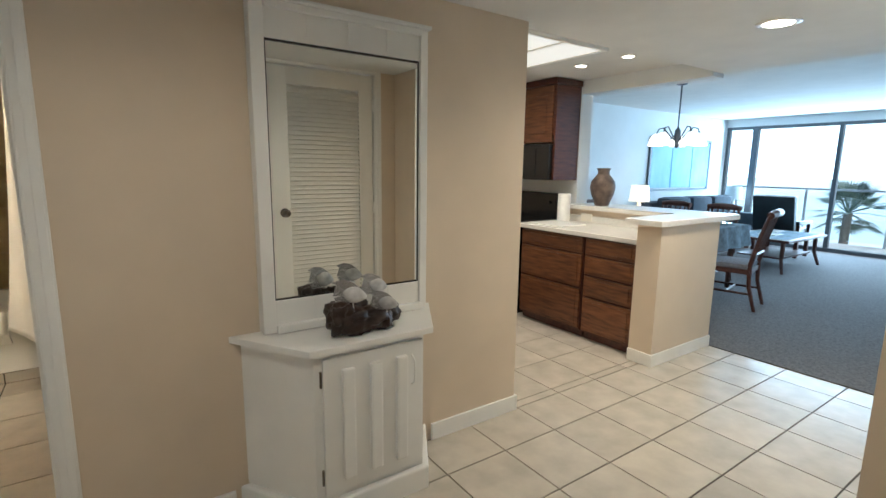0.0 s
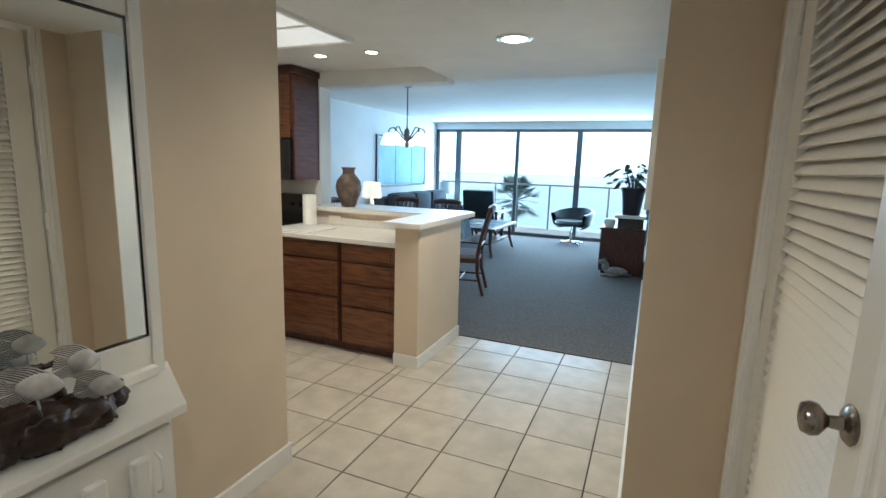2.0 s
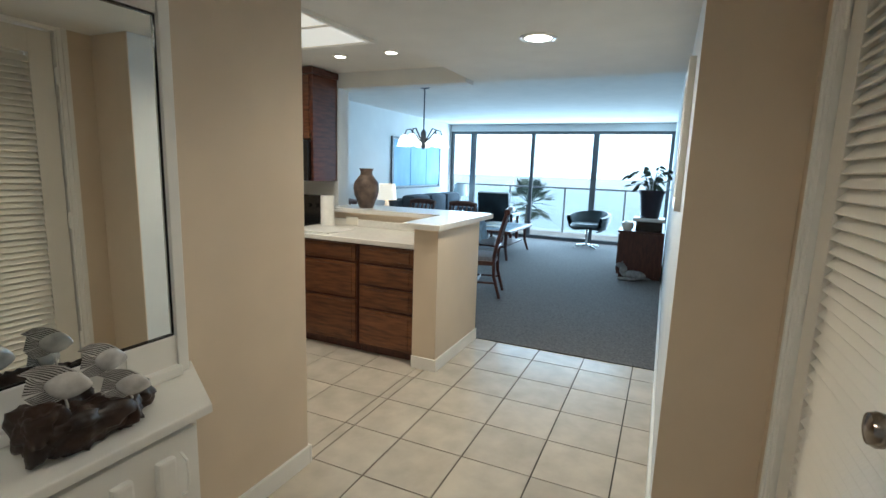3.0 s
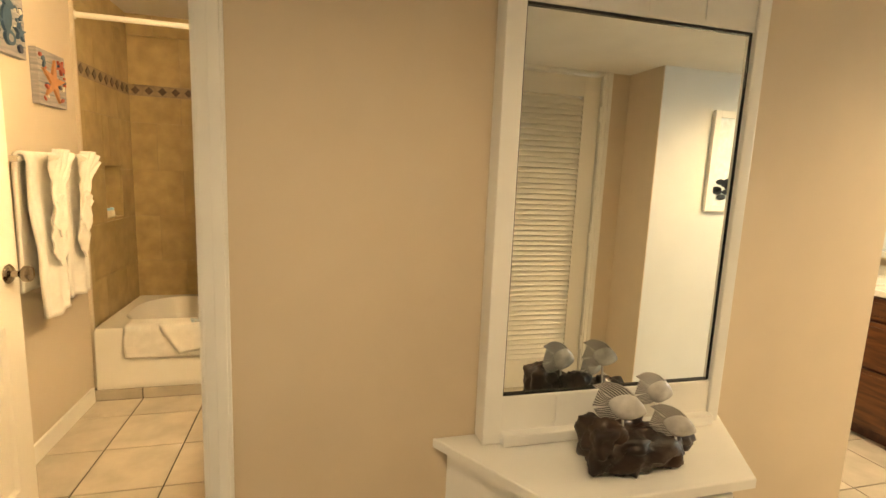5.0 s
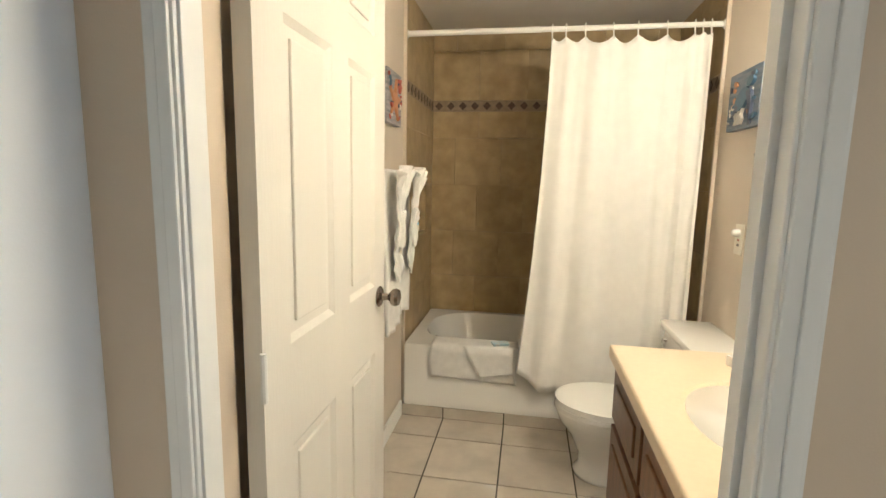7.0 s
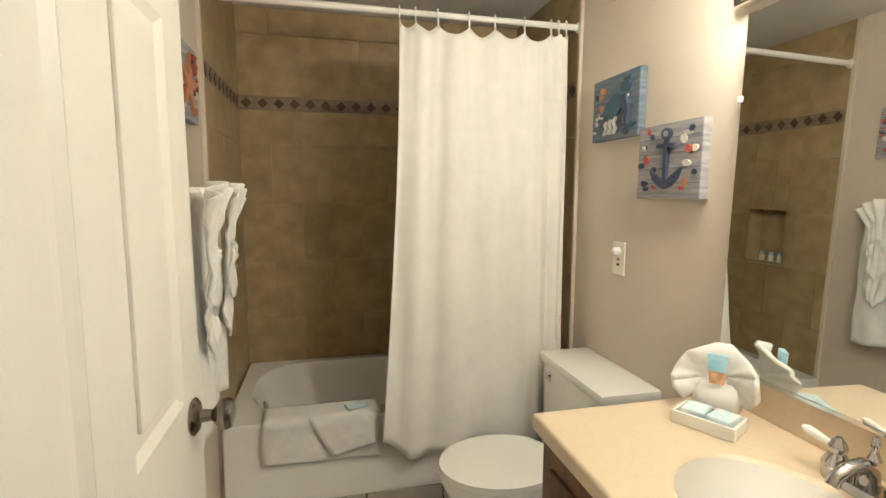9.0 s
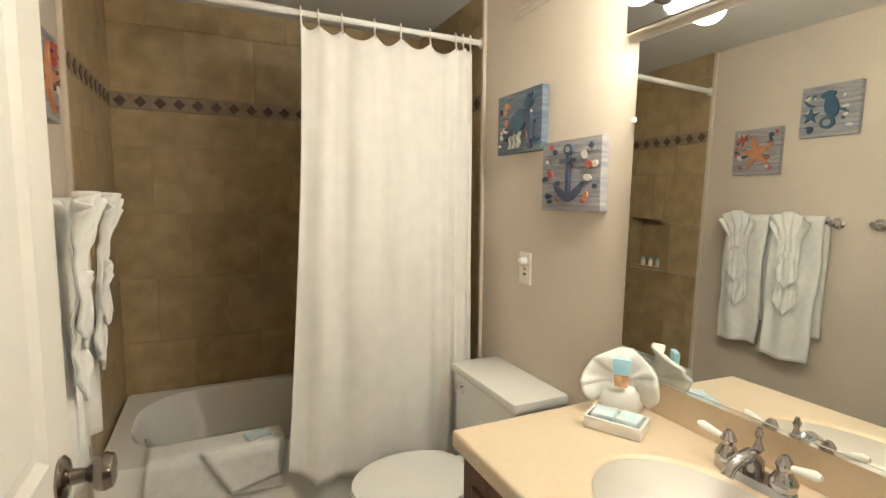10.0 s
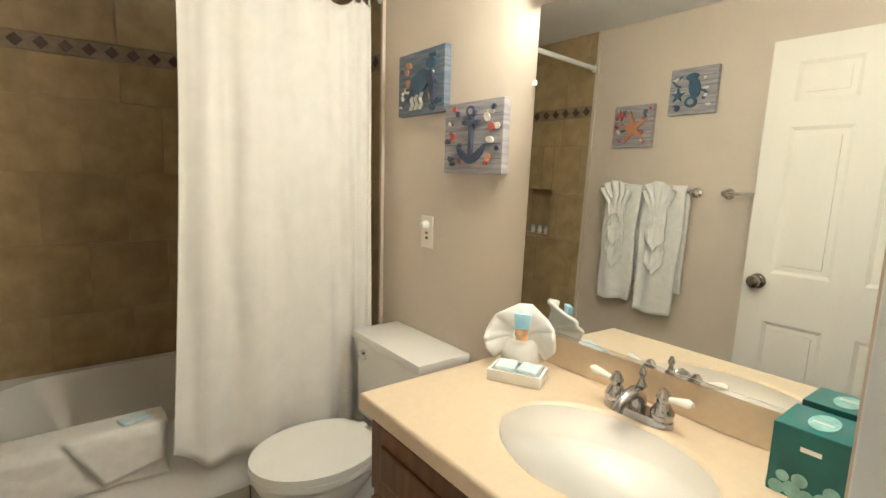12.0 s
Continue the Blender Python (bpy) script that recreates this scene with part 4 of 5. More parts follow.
part("pedestal", boxes(((-0.05, TYC - 0.10, FB), (0.30, TYC + 0.10, 0.37)), bev=0.035), PORC, to, "", True)


def oval(cx, rx, ry, back):
    return [(min(cx + rx * math.cos(a), back) if math.cos(a) > 0 else cx + rx * math.cos(a), TYC + ry * math.sin(a)) for a in [2 * math.pi * k / 48 for k in range(48)]]


part("seat", prism(bmesh.new(), oval(-0.06, 0.232, 0.182, 0.14), 0.366, 0.385, 0.006), PORC, to, "", True)
part("lid", prism(bmesh.new(), oval(-0.06, 0.23, 0.18, 0.135), 0.386, 0.41, 0.010), PORC, to, "", True)
for y in (TYC - 0.07, TYC + 0.07):
    part("lid_hinge", boxes(((0.13, y - 0.02, 0.366), (0.165, y + 0.02, 0.40)), bev=0.006), WHITEPLAS, to)

# ---- towels ----
bars = ((3.345, 3.86), (2.66, 3.19))
for y0, y1 in bars:
    tb2 = thing("towel_bar", (BL + 0.04, (y0 + y1) / 2, 1.35), "chrome towel bar with round end mounts", "towel bar", "towel bars")
    part("bar", tube(bmesh.new(), [(BL + 0.06, y0, 1.36), (BL + 0.06, y1, 1.36)], 0.008, 12), CHROME, tb2, "", True)
    for y in (y0, y1):
        part("mount", lathe([(0.027, 0), (0.027, 0.006), (0.016, 0.014), (0.012, 0.05), (0.015, 0.068), (0.010, 0.072)], (BL, y, 1.36), 20, Matrix.Rotation(radians(90), 4, "Y")), CHROME, tb2, "", True)


def hanging_towel(y0, y1, zt, zb, seed, label, out=0.02):
    t = thing("bath_towel", (BL + 0.06, (y0 + y1) / 2, zb), label, "towel", "towels on the bar")
    bm = bmesh.new()
    nu, nv, rows = 22, 60, []
    for i in range(nu + 1):
        u = i / nu
        col = []
        for j in range(nv + 1):
            v = j / nv
            half = zt - zb
            if v < 0.42:
                x, z = BL + 0.042 - 0.012 * (1 - v / 0.42), zb + 0.12 + (half - 0.12) * v / 0.42
            elif v < 0.5:
                a = math.pi * (v - 0.42) / 0.08
                x, z = BL + 0.06 - 0.018 * math.cos(a), zt + 0.014 * math.sin(a)
            else:
                w = (v - 0.5) / 0.5
                x, z = BL + 0.078 + out * w, zt - half * w
            n = noise.noise((u * 3 + seed, v * 7, seed)) * 0.014 + 0.007 * math.sin(u * 11 + seed) * min(1, abs(v - 0.46) * 6)
            y = y0 + (y1 - y0) * u + 0.012 * noise.noise((seed, v * 5, u)) + (0.5 - u) * 0.03 * max(0, v - 0.5)
            col.append(bm.verts.new((x + n * (1 if v > 0.5 else 0.2), y, z + 0.008 * math.sin(u * 5 + seed) * (v > 0.95))))
        rows.append(col)
    for p, q in zip(rows, rows[1:]):
        for j in range(nv):
            bm.faces.new((p[j], q[j], q[j + 1], p[j + 1]))
    body = part("folded_cloth", bm, CLOTH, t, "", "all")
    md = body.modifiers.new("thick", "SOLIDIFY")
    md.thickness, md.offset = 0.014, 0
    # smaller cloths tied in front, flared at the top
    ym = (y0 + y1) / 2
    for z0, z1, wt, wm, wb, off, nm in ((zt - 0.27, zt + 0.035, 0.105, 0.052, 0.062, 0.030, "gathered_hand_towel"), (zt - 0.40, zt - 0.15, 0.05, 0.055, 0.06, 0.016, "gathered_washcloth")):
        b2 = bmesh.new()
        rows = []
        for i in range(41):
            u = i / 40 - 0.5
            col = []
            for j in range(25):
                v = j / 24
                w = wt + (wm - wt) * min(1, v / 0.35) if v < 0.35 else wm + (wb - wm) * (v - 0.35) / 0.65
                amp = (0.020 if z1 > zt else 0.004) * (1 - min(1, v / 0.34)) + 0.0015
                x = BL + 0.10 + off + out * 0.5 * v + amp * math.sin(u * 26 + 2.2 * noise.noise((u * 5, v * 2, seed))) + (0.03 * (1 - v) ** 3) + 0.012 * noise.noise((u * 3 + seed, v * 5, z0 * 7))
                z = z1 - (z1 - z0) * v - 0.05 * (2 * u) ** 2 * (1 - v) - 0.13 * (0.5 - abs(u)) * v ** 2 + 0.012 * noise.noise((u * 4, v * 4, z0 * 9)) * v
                col.append(b2.verts.new((x, ym + 2 * u * w * 0.9, z)))
            rows.append(col)
        for p, q in zip(rows, rows[1:]):
            for j in range(24):
                b2.faces.new((p[j], q[j], q[j + 1], p[j + 1]))
        o = part(nm, b2, CLOTH, t, "white cloth gathered in a fan", "all")
        md = o.modifiers.new("thick", "SOLIDIFY")
        md.thickness, md.offset = 0.008, 0


hanging_towel(3.36, 3.59, 1.372, 0.70, 2.0, "white bath towel hung with a fanned hand towel")
hanging_towel(3.61, 3.83, 1.372, 0.73, 7.0, "white bath towel hung with a fanned hand towel", 0.012)

bm = bmesh.new()
rows = []
for i in range(31):
    u = i / 30
    col = []
    for j in range(31):
        v = j / 30
        x = -0.93 + 0.46 * u + 0.006 * math.sin(v * 7)
        if v < 0.28:
            y, z = 4.10 - 0.10 * v / 0.28, TZ + 0.012
        elif v < 0.36:
            a = (v - 0.28) / 0.08 * math.pi / 2
            y, z = 4.0 - 0.018 * math.sin(a), TZ + 0.012 - 0.018 * (1 - math.cos(a))
        else:
            y, z = 3.979 - 0.003 * math.sin(u * 7), TZ - 0.008 - 0.155 * (v - 0.36) / 0.64 - 0.012 * u
        col.append(bm.verts.new((x, y + 0.003 * noise.noise((u * 6, v * 6, 1)), z)))
    rows.append(col)
for p, q in zip(rows, rows[1:]):
    for j in range(30):
        bm.faces.new((p[j], q[j], q[j + 1], p[j + 1]))
bt = thing("bath_mat", (-0.7, 3.98, 0.3), "white folded bath mat over the tub's rim", "bath mat")
o = part("cloth", bm, CLOTH, bt, "", "all")
md = o.modifiers.new("thick", "SOLIDIFY")
md.thickness, md.offset = 0.012, 0
bm = bmesh.new()
flap = []
for i in range(13):
    u = i / 12
    col = []
    for j in range(13):
        v = j / 12
        left, right = -0.755 + 0.10 * v, -0.478
        x = left + (right - left) * u
        z = TZ + 0.022 - (0.155 * v) * (1 - 0.12 * u) - 0.020 * v * (1 - u)
        y = 3.975 - 0.013 * min(1, v * 5) - 0.006 * (1 - u) ** 4 - 0.003 * noise.noise((u * 5, v * 5, 8))
        col.append(bm.verts.new((x, y, z)))
    flap.append(col)
for p, q in zip(flap, flap[1:]):
    for j in range(12):
        bm.faces.new((p[j], q[j], q[j + 1], p[j + 1]))
o = part("folded_corner", bm, CLOTH, bt, "turned-back corner", "all")
md = o.modifiers.new("thick", "SOLIDIFY")
md.thickness = 0.010
solid("wrapped_soap", local_box(bmesh.new(), (-0.56, 4.03), (0.045, 0.028), 20, TZ + 0.019, TZ + 0.034, 0.006), PALEPK, "small pale blue packet on the bath mat", "soap packet")

# ---- canvas prints ----
BOARD = mat("washed_board_print", (0.42, 0.39, 0.38), 0.6, second=(0.22, 0.22, 0.24), scale=9, stretch=(1, 1, 9), bump=0.1)
BLUEBOARD = mat("blue_board_print", (0.075, 0.12, 0.18), 0.6, second=(0.20, 0.21, 0.23), scale=9, stretch=(1, 1, 9), bump=0.1)
NAVY, ORANGE, TEALP, REDP, CREAM = flat("navy_print", (0.05, 0.065, 0.11)), flat("orange_print", (0.52, 0.24, 0.11)), flat("sea_blue_print", (0.045, 0.10, 0.16)), flat("red_print", (0.42, 0.09, 0.06)), flat("cream_print", (0.70, 0.66, 0.58))


def canvas(x, s, y0, y1, z0, z1, board, shapes, label):
    """A boxed canvas on a wall x; s is the side it faces. Shapes: (outline in 0..1, material)."""
    t = thing("canvas_print", (x, (y0 + y1) / 2, z0), label, "wall art", "bathroom canvas prints")
    d = 0.03
    part("canvas", boxes(((min(x, x + s * d), y0, z0), (max(x, x + s * d), y1, z1)), bev=0.002), board, t)
    for k in range(1, 5):
        zz = z0 + (z1 - z0) * k / 5
        part("board_line", boxes(((min(x + s * d, x + s * (d + 0.0012)), y0 + 0.002, zz), (max(x + s * d, x + s * (d + 0.0012)), y1 - 0.002, zz + 0.0025))), BLUEBOARD, t)
    for n, (pts, m) in enumerate(shapes):
        bm = bmesh.new()
        h = d + 0.0016 + 0.0004 * n
        vs = []
        for q in (d, h):
            vs.append([bm.verts.new((x + s * q, (y1 - u * (y1 - y0)) if s < 0 else (y0 + u * (y1 - y0)), z0 + v * (z1 - z0))) for u, v in pts])
        bm.faces.new(vs[1])
        for k in range(len(pts)):
            bm.faces.new((vs[0][k], vs[0][(k + 1) % len(pts)], vs[1][(k + 1) % len(pts)], vs[1][k]))
        part("printed_shape", bm, m, t)


def blob(cx, cy, rx, ry, n=16, ang=0.0):
    c, s = math.cos(radians(ang)), math.sin(radians(ang))
    return [(cx + rx * math.cos(a) * c - ry * math.sin(a) * s, cy + rx * math.cos(a) * s + ry * math.sin(a) * c) for a in [2 * math.pi * k / n for k in range(n)]]


def star(cx, cy, r, q=0.38, ang=90):
    return [(cx + (r if k % 2 == 0 else r * q) * math.cos(radians(ang + 36 * k)), cy + (r if k % 2 == 0 else r * q) * math.sin(radians(ang + 36 * k))) for k in range(10)]


def bits(seed, colors):
    rnd = random.Random(seed)
    return [(blob(rnd.choice((rnd.uniform(0.07, 0.3), rnd.uniform(0.7, 0.93))), rnd.uniform(0.08, 0.92), rnd.uniform(0.025, 0.07), rnd.uniform(0.02, 0.05), 10, rnd.uniform(0, 180)), rnd.choice(colors)) for _ in range(22)]


weed = [[(u, 0.08), (u + 0.05, 0.16), (u + 0.01, 0.25), (u + 0.06, 0.34), (u + 0.085, 0.34), (u + 0.04, 0.25), (u + 0.08, 0.16), (u + 0.03, 0.08)] for u in (0.30, 0.40, 0.50)]
canvas(BR, -1, 3.563, 3.86, 1.58, 1.812, BLUEBOARD, bits(1, (NAVY, CREAM, ORANGE, TEALP)) + [(w, CREAM) for w in weed] + [(blob(0.52, 0.50, 0.24, 0.15, 20, 40), TEALP), ([(0.66, 0.6), (0.74, 0.35), (0.80, 0.12), (0.84, 0.4), (0.78, 0.66)], NAVY), ([(0.36, 0.42), (0.22, 0.22), (0.30, 0.24), (0.46, 0.38)], NAVY), (blob(0.76, 0.76, 0.10, 0.075, 14, 30), TEALP)], "canvas print of a sea turtle on blue boards")
canvas(BR, -1, 3.257, 3.55, 1.362, 1.598, BOARD, bits(2, (NAVY, ORANGE, REDP, CREAM)) + [([(0.47, 0.2), (0.47, 0.80), (0.53, 0.80), (0.53, 0.2)], NAVY), (blob(0.5, 0.86, 0.075, 0.075), NAVY), (blob(0.5, 0.86, 0.04, 0.04), BOARD), ([(0.36, 0.68), (0.36, 0.73), (0.64, 0.73), (0.64, 0.68)], NAVY), ([(0.26, 0.40), (0.31, 0.26), (0.41, 0.17), (0.5, 0.13), (0.59, 0.17), (0.69, 0.26), (0.74, 0.40), (0.65, 0.33), (0.5, 0.22), (0.35, 0.33)], NAVY)], "canvas print of a navy anchor on grey boards")
canvas(BL, 1, 3.62, 3.86, 1.60, 1.835, BOARD, bits(3, (NAVY, TEALP, REDP, CREAM)) + [(star(0.48, 0.46, 0.42, 0.3, 80), ORANGE), (star(0.78, 0.78, 0.15, 0.35, 60), REDP)], "canvas print of an orange starfish on grey boards")
canvas(BL, 1, 3.30, 3.54, 1.76, 1.995, BOARD, bits(4, (NAVY, TEALP, CREAM, TEALP)) + [(blob(0.45, 0.56, 0.12, 0.22, 18, -10), TEALP), (blob(0.52, 0.80, 0.13, 0.07, 14, -12), TEALP), (blob(0.50, 0.26, 0.13, 0.12, 16), TEALP), (blob(0.50, 0.26, 0.07, 0.065, 14), BOARD), (star(0.80, 0.42, 0.16, 0.35), TEALP)], "canvas print of a blue seahorse on grey boards")

sw = thing("wall_switch", (BR - 0.003, 3.68, 1.07), "ivory wall plate with a plug-in night light", "switch")
part("plate", boxes(((BR - 0.006, 3.643, 1.07), (BR - 0.0005, 3.718, 1.195)), bev=0.002), PLASTIC, sw)
part("night_light", lathe([(0.017, 0), (0.017, 0.012), (0.012, 0.026), (0.004, 0.03)], (BR - 0.006, 3.68, 1.16), 16, Matrix.Rotation(radians(-90), 4, "Y")), WHITEPLAS, sw, "small white night light", True)
for z in (1.105, 1.125):
    part("slot", boxes(((BR - 0.0072, 3.672, z), (BR - 0.006, 3.688, z + 0.009))), REDP if z > 1.11 else BLACK, sw)
av = thing("air_vent", (BR - 0.01, 3.62, 2.12), "white slotted air vent high on the bathroom wall", "vent")
part("frame", boxes(((BR - 0.012, 3.45, 2.10), (BR - 0.001, 3.80, 2.22)), bev=0.003), PAINT_BATH, av)
for k in range(5):
    part("slat", boxes(((BR - 0.016, 3.47, 2.115 + 0.02 * k), (BR - 0.011, 3.78, 2.121 + 0.02 * k))), PAINT_BATH, av)

# ---- shower niche and trims ----
NY0, NY1, NZ0, NZ1 = 4.30, 4.55, 1.02, 1.34
for i, y in enumerate((4.34, 4.40, 4.46)):
    s = thing("toiletry_bottle", (BL + 0.03, y, NZ0 + 0.014), "tiny blue-capped toiletry bottle in the shower niche", "bottle", "niche bottles")
    part("bottle", lathe([(0.013, NZ0 + 0.014), (0.014, NZ0 + 0.02), (0.014, NZ0 + 0.045), (0.010, NZ0 + 0.052)], (BL - 0.02, y, 0), 14), PLASTIC, s, "", True)
    part("cap", lathe([(0.011, NZ0 + 0.052), (0.011, NZ0 + 0.068)], (BL - 0.02, y, 0), 12), BLUEPK, s, "blue cap")
bath += [ob for ob in bpy.data.objects if ob not in before_bath and not ob.parent]

# ---- living room ----
win = thing("window_1", (WX, 2.95, 0), "wide bronze-framed sliding balcony doors with bright glass", "window", kind="structure")
setting("window_header", boxes(((WX - 0.06, RY, 2.14), (WX + 0.1, LY, LC))), PAINT_LIV, "flat header over the balcony doors", "trim")
ys = [RY + 0.03, 2.10, 3.32, 4.60, LY - 0.02]
for k, y in enumerate(ys):
    w = 0.05 if k in (1, 3) else 0.03
    part("mullion", boxes(((WX - 0.03, y - w, 0.05), (WX + 0.06, y + w, 2.10)), bev=0.004), DARKMETAL, win)
part("head", boxes(((WX - 0.04, RY, 2.09), (WX + 0.08, LY, 2.14))), DARKMETAL, win)
part("sill", boxes(((WX - 0.05, RY, 0.0), (WX + 0.08, LY, 0.07))), DARKMETAL, win)
for a, b in zip(ys, ys[1:]):
    g = part("pane", boxes(((WX, a + 0.02, 0.07), (WX + 0.006, b - 0.02, 2.09))), GLASS, win)
    g.visible_shadow = False
setting("balcony_floor", boxes(((WX + 0.08, 0.2, -0.3), (11.6, 5.6, -0.02))), CONC, "plain concrete balcony floor", "balcony")
rl = thing("balcony_railing", (11.5, 2.9, 0), "glass balcony railing with a pale metal top rail", "railing")
part("top_rail", boxes(((11.48, 0.2, 0.98), (11.54, 5.6, 1.02)), bev=0.005), RAILMETAL, rl)
for y in (0.3, 1.6, 2.9, 4.2, 5.5):
    part("post", boxes(((11.49, y - 0.02, -0.02), (11.53, y + 0.02, 0.98))), RAILMETAL, rl)
for y in (0.3, 1.6, 2.9, 4.2):
    g = part("pane", boxes(((11.507, y + 0.03, 0.04), (11.513, y + 1.27, 0.97))), GLASS, rl)
    g.visible_shadow = False


def palm(x, y, top, r, seed):
    rnd = random.Random(seed)
    t = thing("palm_tree", (x, y, -9), "tall green fan palm beyond the balcony", "tree", "palms")
    part("trunk", tube(bmesh.new(), [(x + 0.3, y, -9), (x + 0.1, y + 0.1, -5), (x, y, top)], [0.24, 0.2, 0.15], 12), TRUNK, t)
    bm = bmesh.new()
    for k in range(46):
        az, el = rnd.uniform(0, 2 * math.pi), rnd.uniform(-0.6, 1.35)
        d = Vector((math.cos(az) * math.cos(el), math.sin(az) * math.cos(el), math.sin(el)))
        c = Vector((x, y, top)) + d * r * rnd.uniform(0.4, 0.62)
        tube(bm, [(x, y, top), c], [0.02, 0.012], 4)
        side = d.cross(Vector((0, 0, 1))).normalized()
        up = side.cross(d)
        for q in range(17):
            a = radians(-80 + 10 * q)
            l = r * rnd.uniform(0.38, 0.5) * (0.6 + 0.4 * math.cos(a))
            e = c + (d * math.cos(a) + side * math.sin(a)) * l - Vector((0, 0, 0.25 * l)) + up * 0.05
            n = (e - c).cross(up).normalized() * 0.03
            bm.faces.new([bm.verts.new(p) for p in (c - n * 0.3, c + (e - c) * 0.5 - n, e, c + (e - c) * 0.5 + n)])
    cr = part("crown", bm, PALM, t, "fan-shaped green fronds")


palm(25.0, 7.2, -0.3, 1.7, 1)


def dining_chair():
    """Facing +y, back at y = 0."""
    c = thing("dining_chair", (0, 0, 0), "dark red-brown wooden dining chair with a slatted back and grey seat", "chair", "dining chairs")
    part("seat", boxes(((-0.22, 0.03, 0.42), (0.22, 0.47, 0.47)), bev=0.018), SEATCLOTH, c, "grey upholstered seat", True)
    part("seat_frame", boxes(((-0.225, 0.02, 0.37), (0.225, 0.475, 0.418)), bev=0.005), DARKWOOD, c)
    for s in (-1, 1):
        part("leg", tube(bmesh.new(), [(s * 0.2, 0.45, 0), (s * 0.2, 0.45, 0.37)], [0.017, 0.022], 8), DARKWOOD, c)
        part("leg", tube(bmesh.new(), [(s * 0.2, -0.05, 0), (s * 0.2, 0.02, 0.25), (s * 0.2, 0.03, 0.45), (s * 0.2, -0.03, 0.75), (s * 0.2, -0.10, 1.0)], [0.017, 0.02, 0.022, 0.02, 0.018], 8), DARKWOOD, c)
        part("stretcher", tube(bmesh.new(), [(s * 0.2, 0.0, 0.17), (s * 0.2, 0.45, 0.17)], 0.012, 8), DARKWOOD, c)
    part("top_rail", tube(bmesh.new(), [(-0.215, -0.095, 0.97), (-0.1, -0.115, 0.985), (0.1, -0.115, 0.985), (0.215, -0.095, 0.97)], [0.034, 0.042, 0.042, 0.034], 10), DARKWOOD, c)
    part("lower_rail", tube(bmesh.new(), [(-0.2, 0.005, 0.57), (0.2, 0.005, 0.57)], 0.02, 8), DARKWOOD, c)
    part("stretcher", tube(bmesh.new(), [(-0.2, 0.22, 0.17), (0.2, 0.22, 0.17)], 0.012, 8), DARKWOOD, c)
    for k in range(5):
        x = -0.14 + 0.07 * k
        part("back_slat", tube(bmesh.new(), [(x, 0.005, 0.58), (x, -0.03, 0.75), (x, -0.095, 0.96)], [0.013, 0.017, 0.013], 6), DARKWOOD, c)
    return c


ch = dining_chair()
ch.matrix_basis = pose(5.2, 2.40, 0.006, 0, 0, 12) @ Matrix.Scale(0.95, 4)
for x, y, a in ((6.2, 3.28, 90), (6.2, 3.89, 90), (4.5, 3.75, -90), (5.4, 4.45, 180)):
    copy_thing(ch, pose(x, y, 0.006, 0, 0, a) @ Matrix.Scale(0.95, 4))
dt = thing("dining_table", (5.35, 3.4, 0), "wooden dining table under a grey cloth", "table")
part("top", boxes(((4.75, 2.85, 0.70), (5.95, 3.95, 0.73)), bev=0.01), DARKWOOD, dt)
for x in (4.85, 5.85):
    for y in (2.95, 3.85):
        part("leg", tube(bmesh.new(), [(x, y, 0.006), (x, y, 0.70)], [0.025, 0.035], 8), DARKWOOD, dt)
bm = bmesh.new()
rows = []
for z, o in ((0.734, -0.03), (0.736, 0.0), (0.73, 0.012), (0.62, 0.03), (0.50, 0.05)):
    row = []
    for k in range(120):
        u = k / 120 * 4
        e, f = int(u), u - int(u)
        p = [(4.75 + 1.2 * f, 2.85), (5.95, 2.85 + 1.1 * f), (5.95 - 1.2 * f, 3.95), (4.75, 3.95 - 1.1 * f)][e]
        d = Vector((p[0] - 5.35, p[1] - 3.4)).normalized()
        wv = 0.018 * math.sin(k * 0.9) * max(0, (0.73 - z) / 0.2) + o
        row.append(bm.verts.new((p[0] + d.x * wv, p[1] + d.y * wv, z)))
    rows.append(row)
for p, q in zip(rows, rows[1:]):
    for k in range(120):
        bm.faces.new((p[k], p[(k + 1) % 120], q[(k + 1) % 120], q[k]))
bm.faces.new(rows[0])
solid("tablecloth", bm, GREYCLOTH, "grey-blue patterned cloth on the dining table", "tablecloth", smooth=True)
for x, y in ((4.98, 3.05), (5.05, 3.7), (5.7, 3.05), (5.7, 3.7)):
    p = thing("place_setting_plate", (x, y, 0.738), "stacked plates on the dining table", "plate", "table settings")
    part("plate", lathe([(0.06, 0.738), (0.13, 0.752), (0.125, 0.756)], (x, y, 0), 24), PORC, p, "", True)
    g = thing("water_glass", (x + 0.16, y + 0.1, 0.738), "clear drinking glass on the dining table", "glass", "table glasses")
    part("tumbler", lathe([(0.03, 0.738), (0.036, 0.85), (0.033, 0.85), (0.028, 0.745)], (x + 0.16, y + 0.1, 0), 16), GLASS, g, "", True)

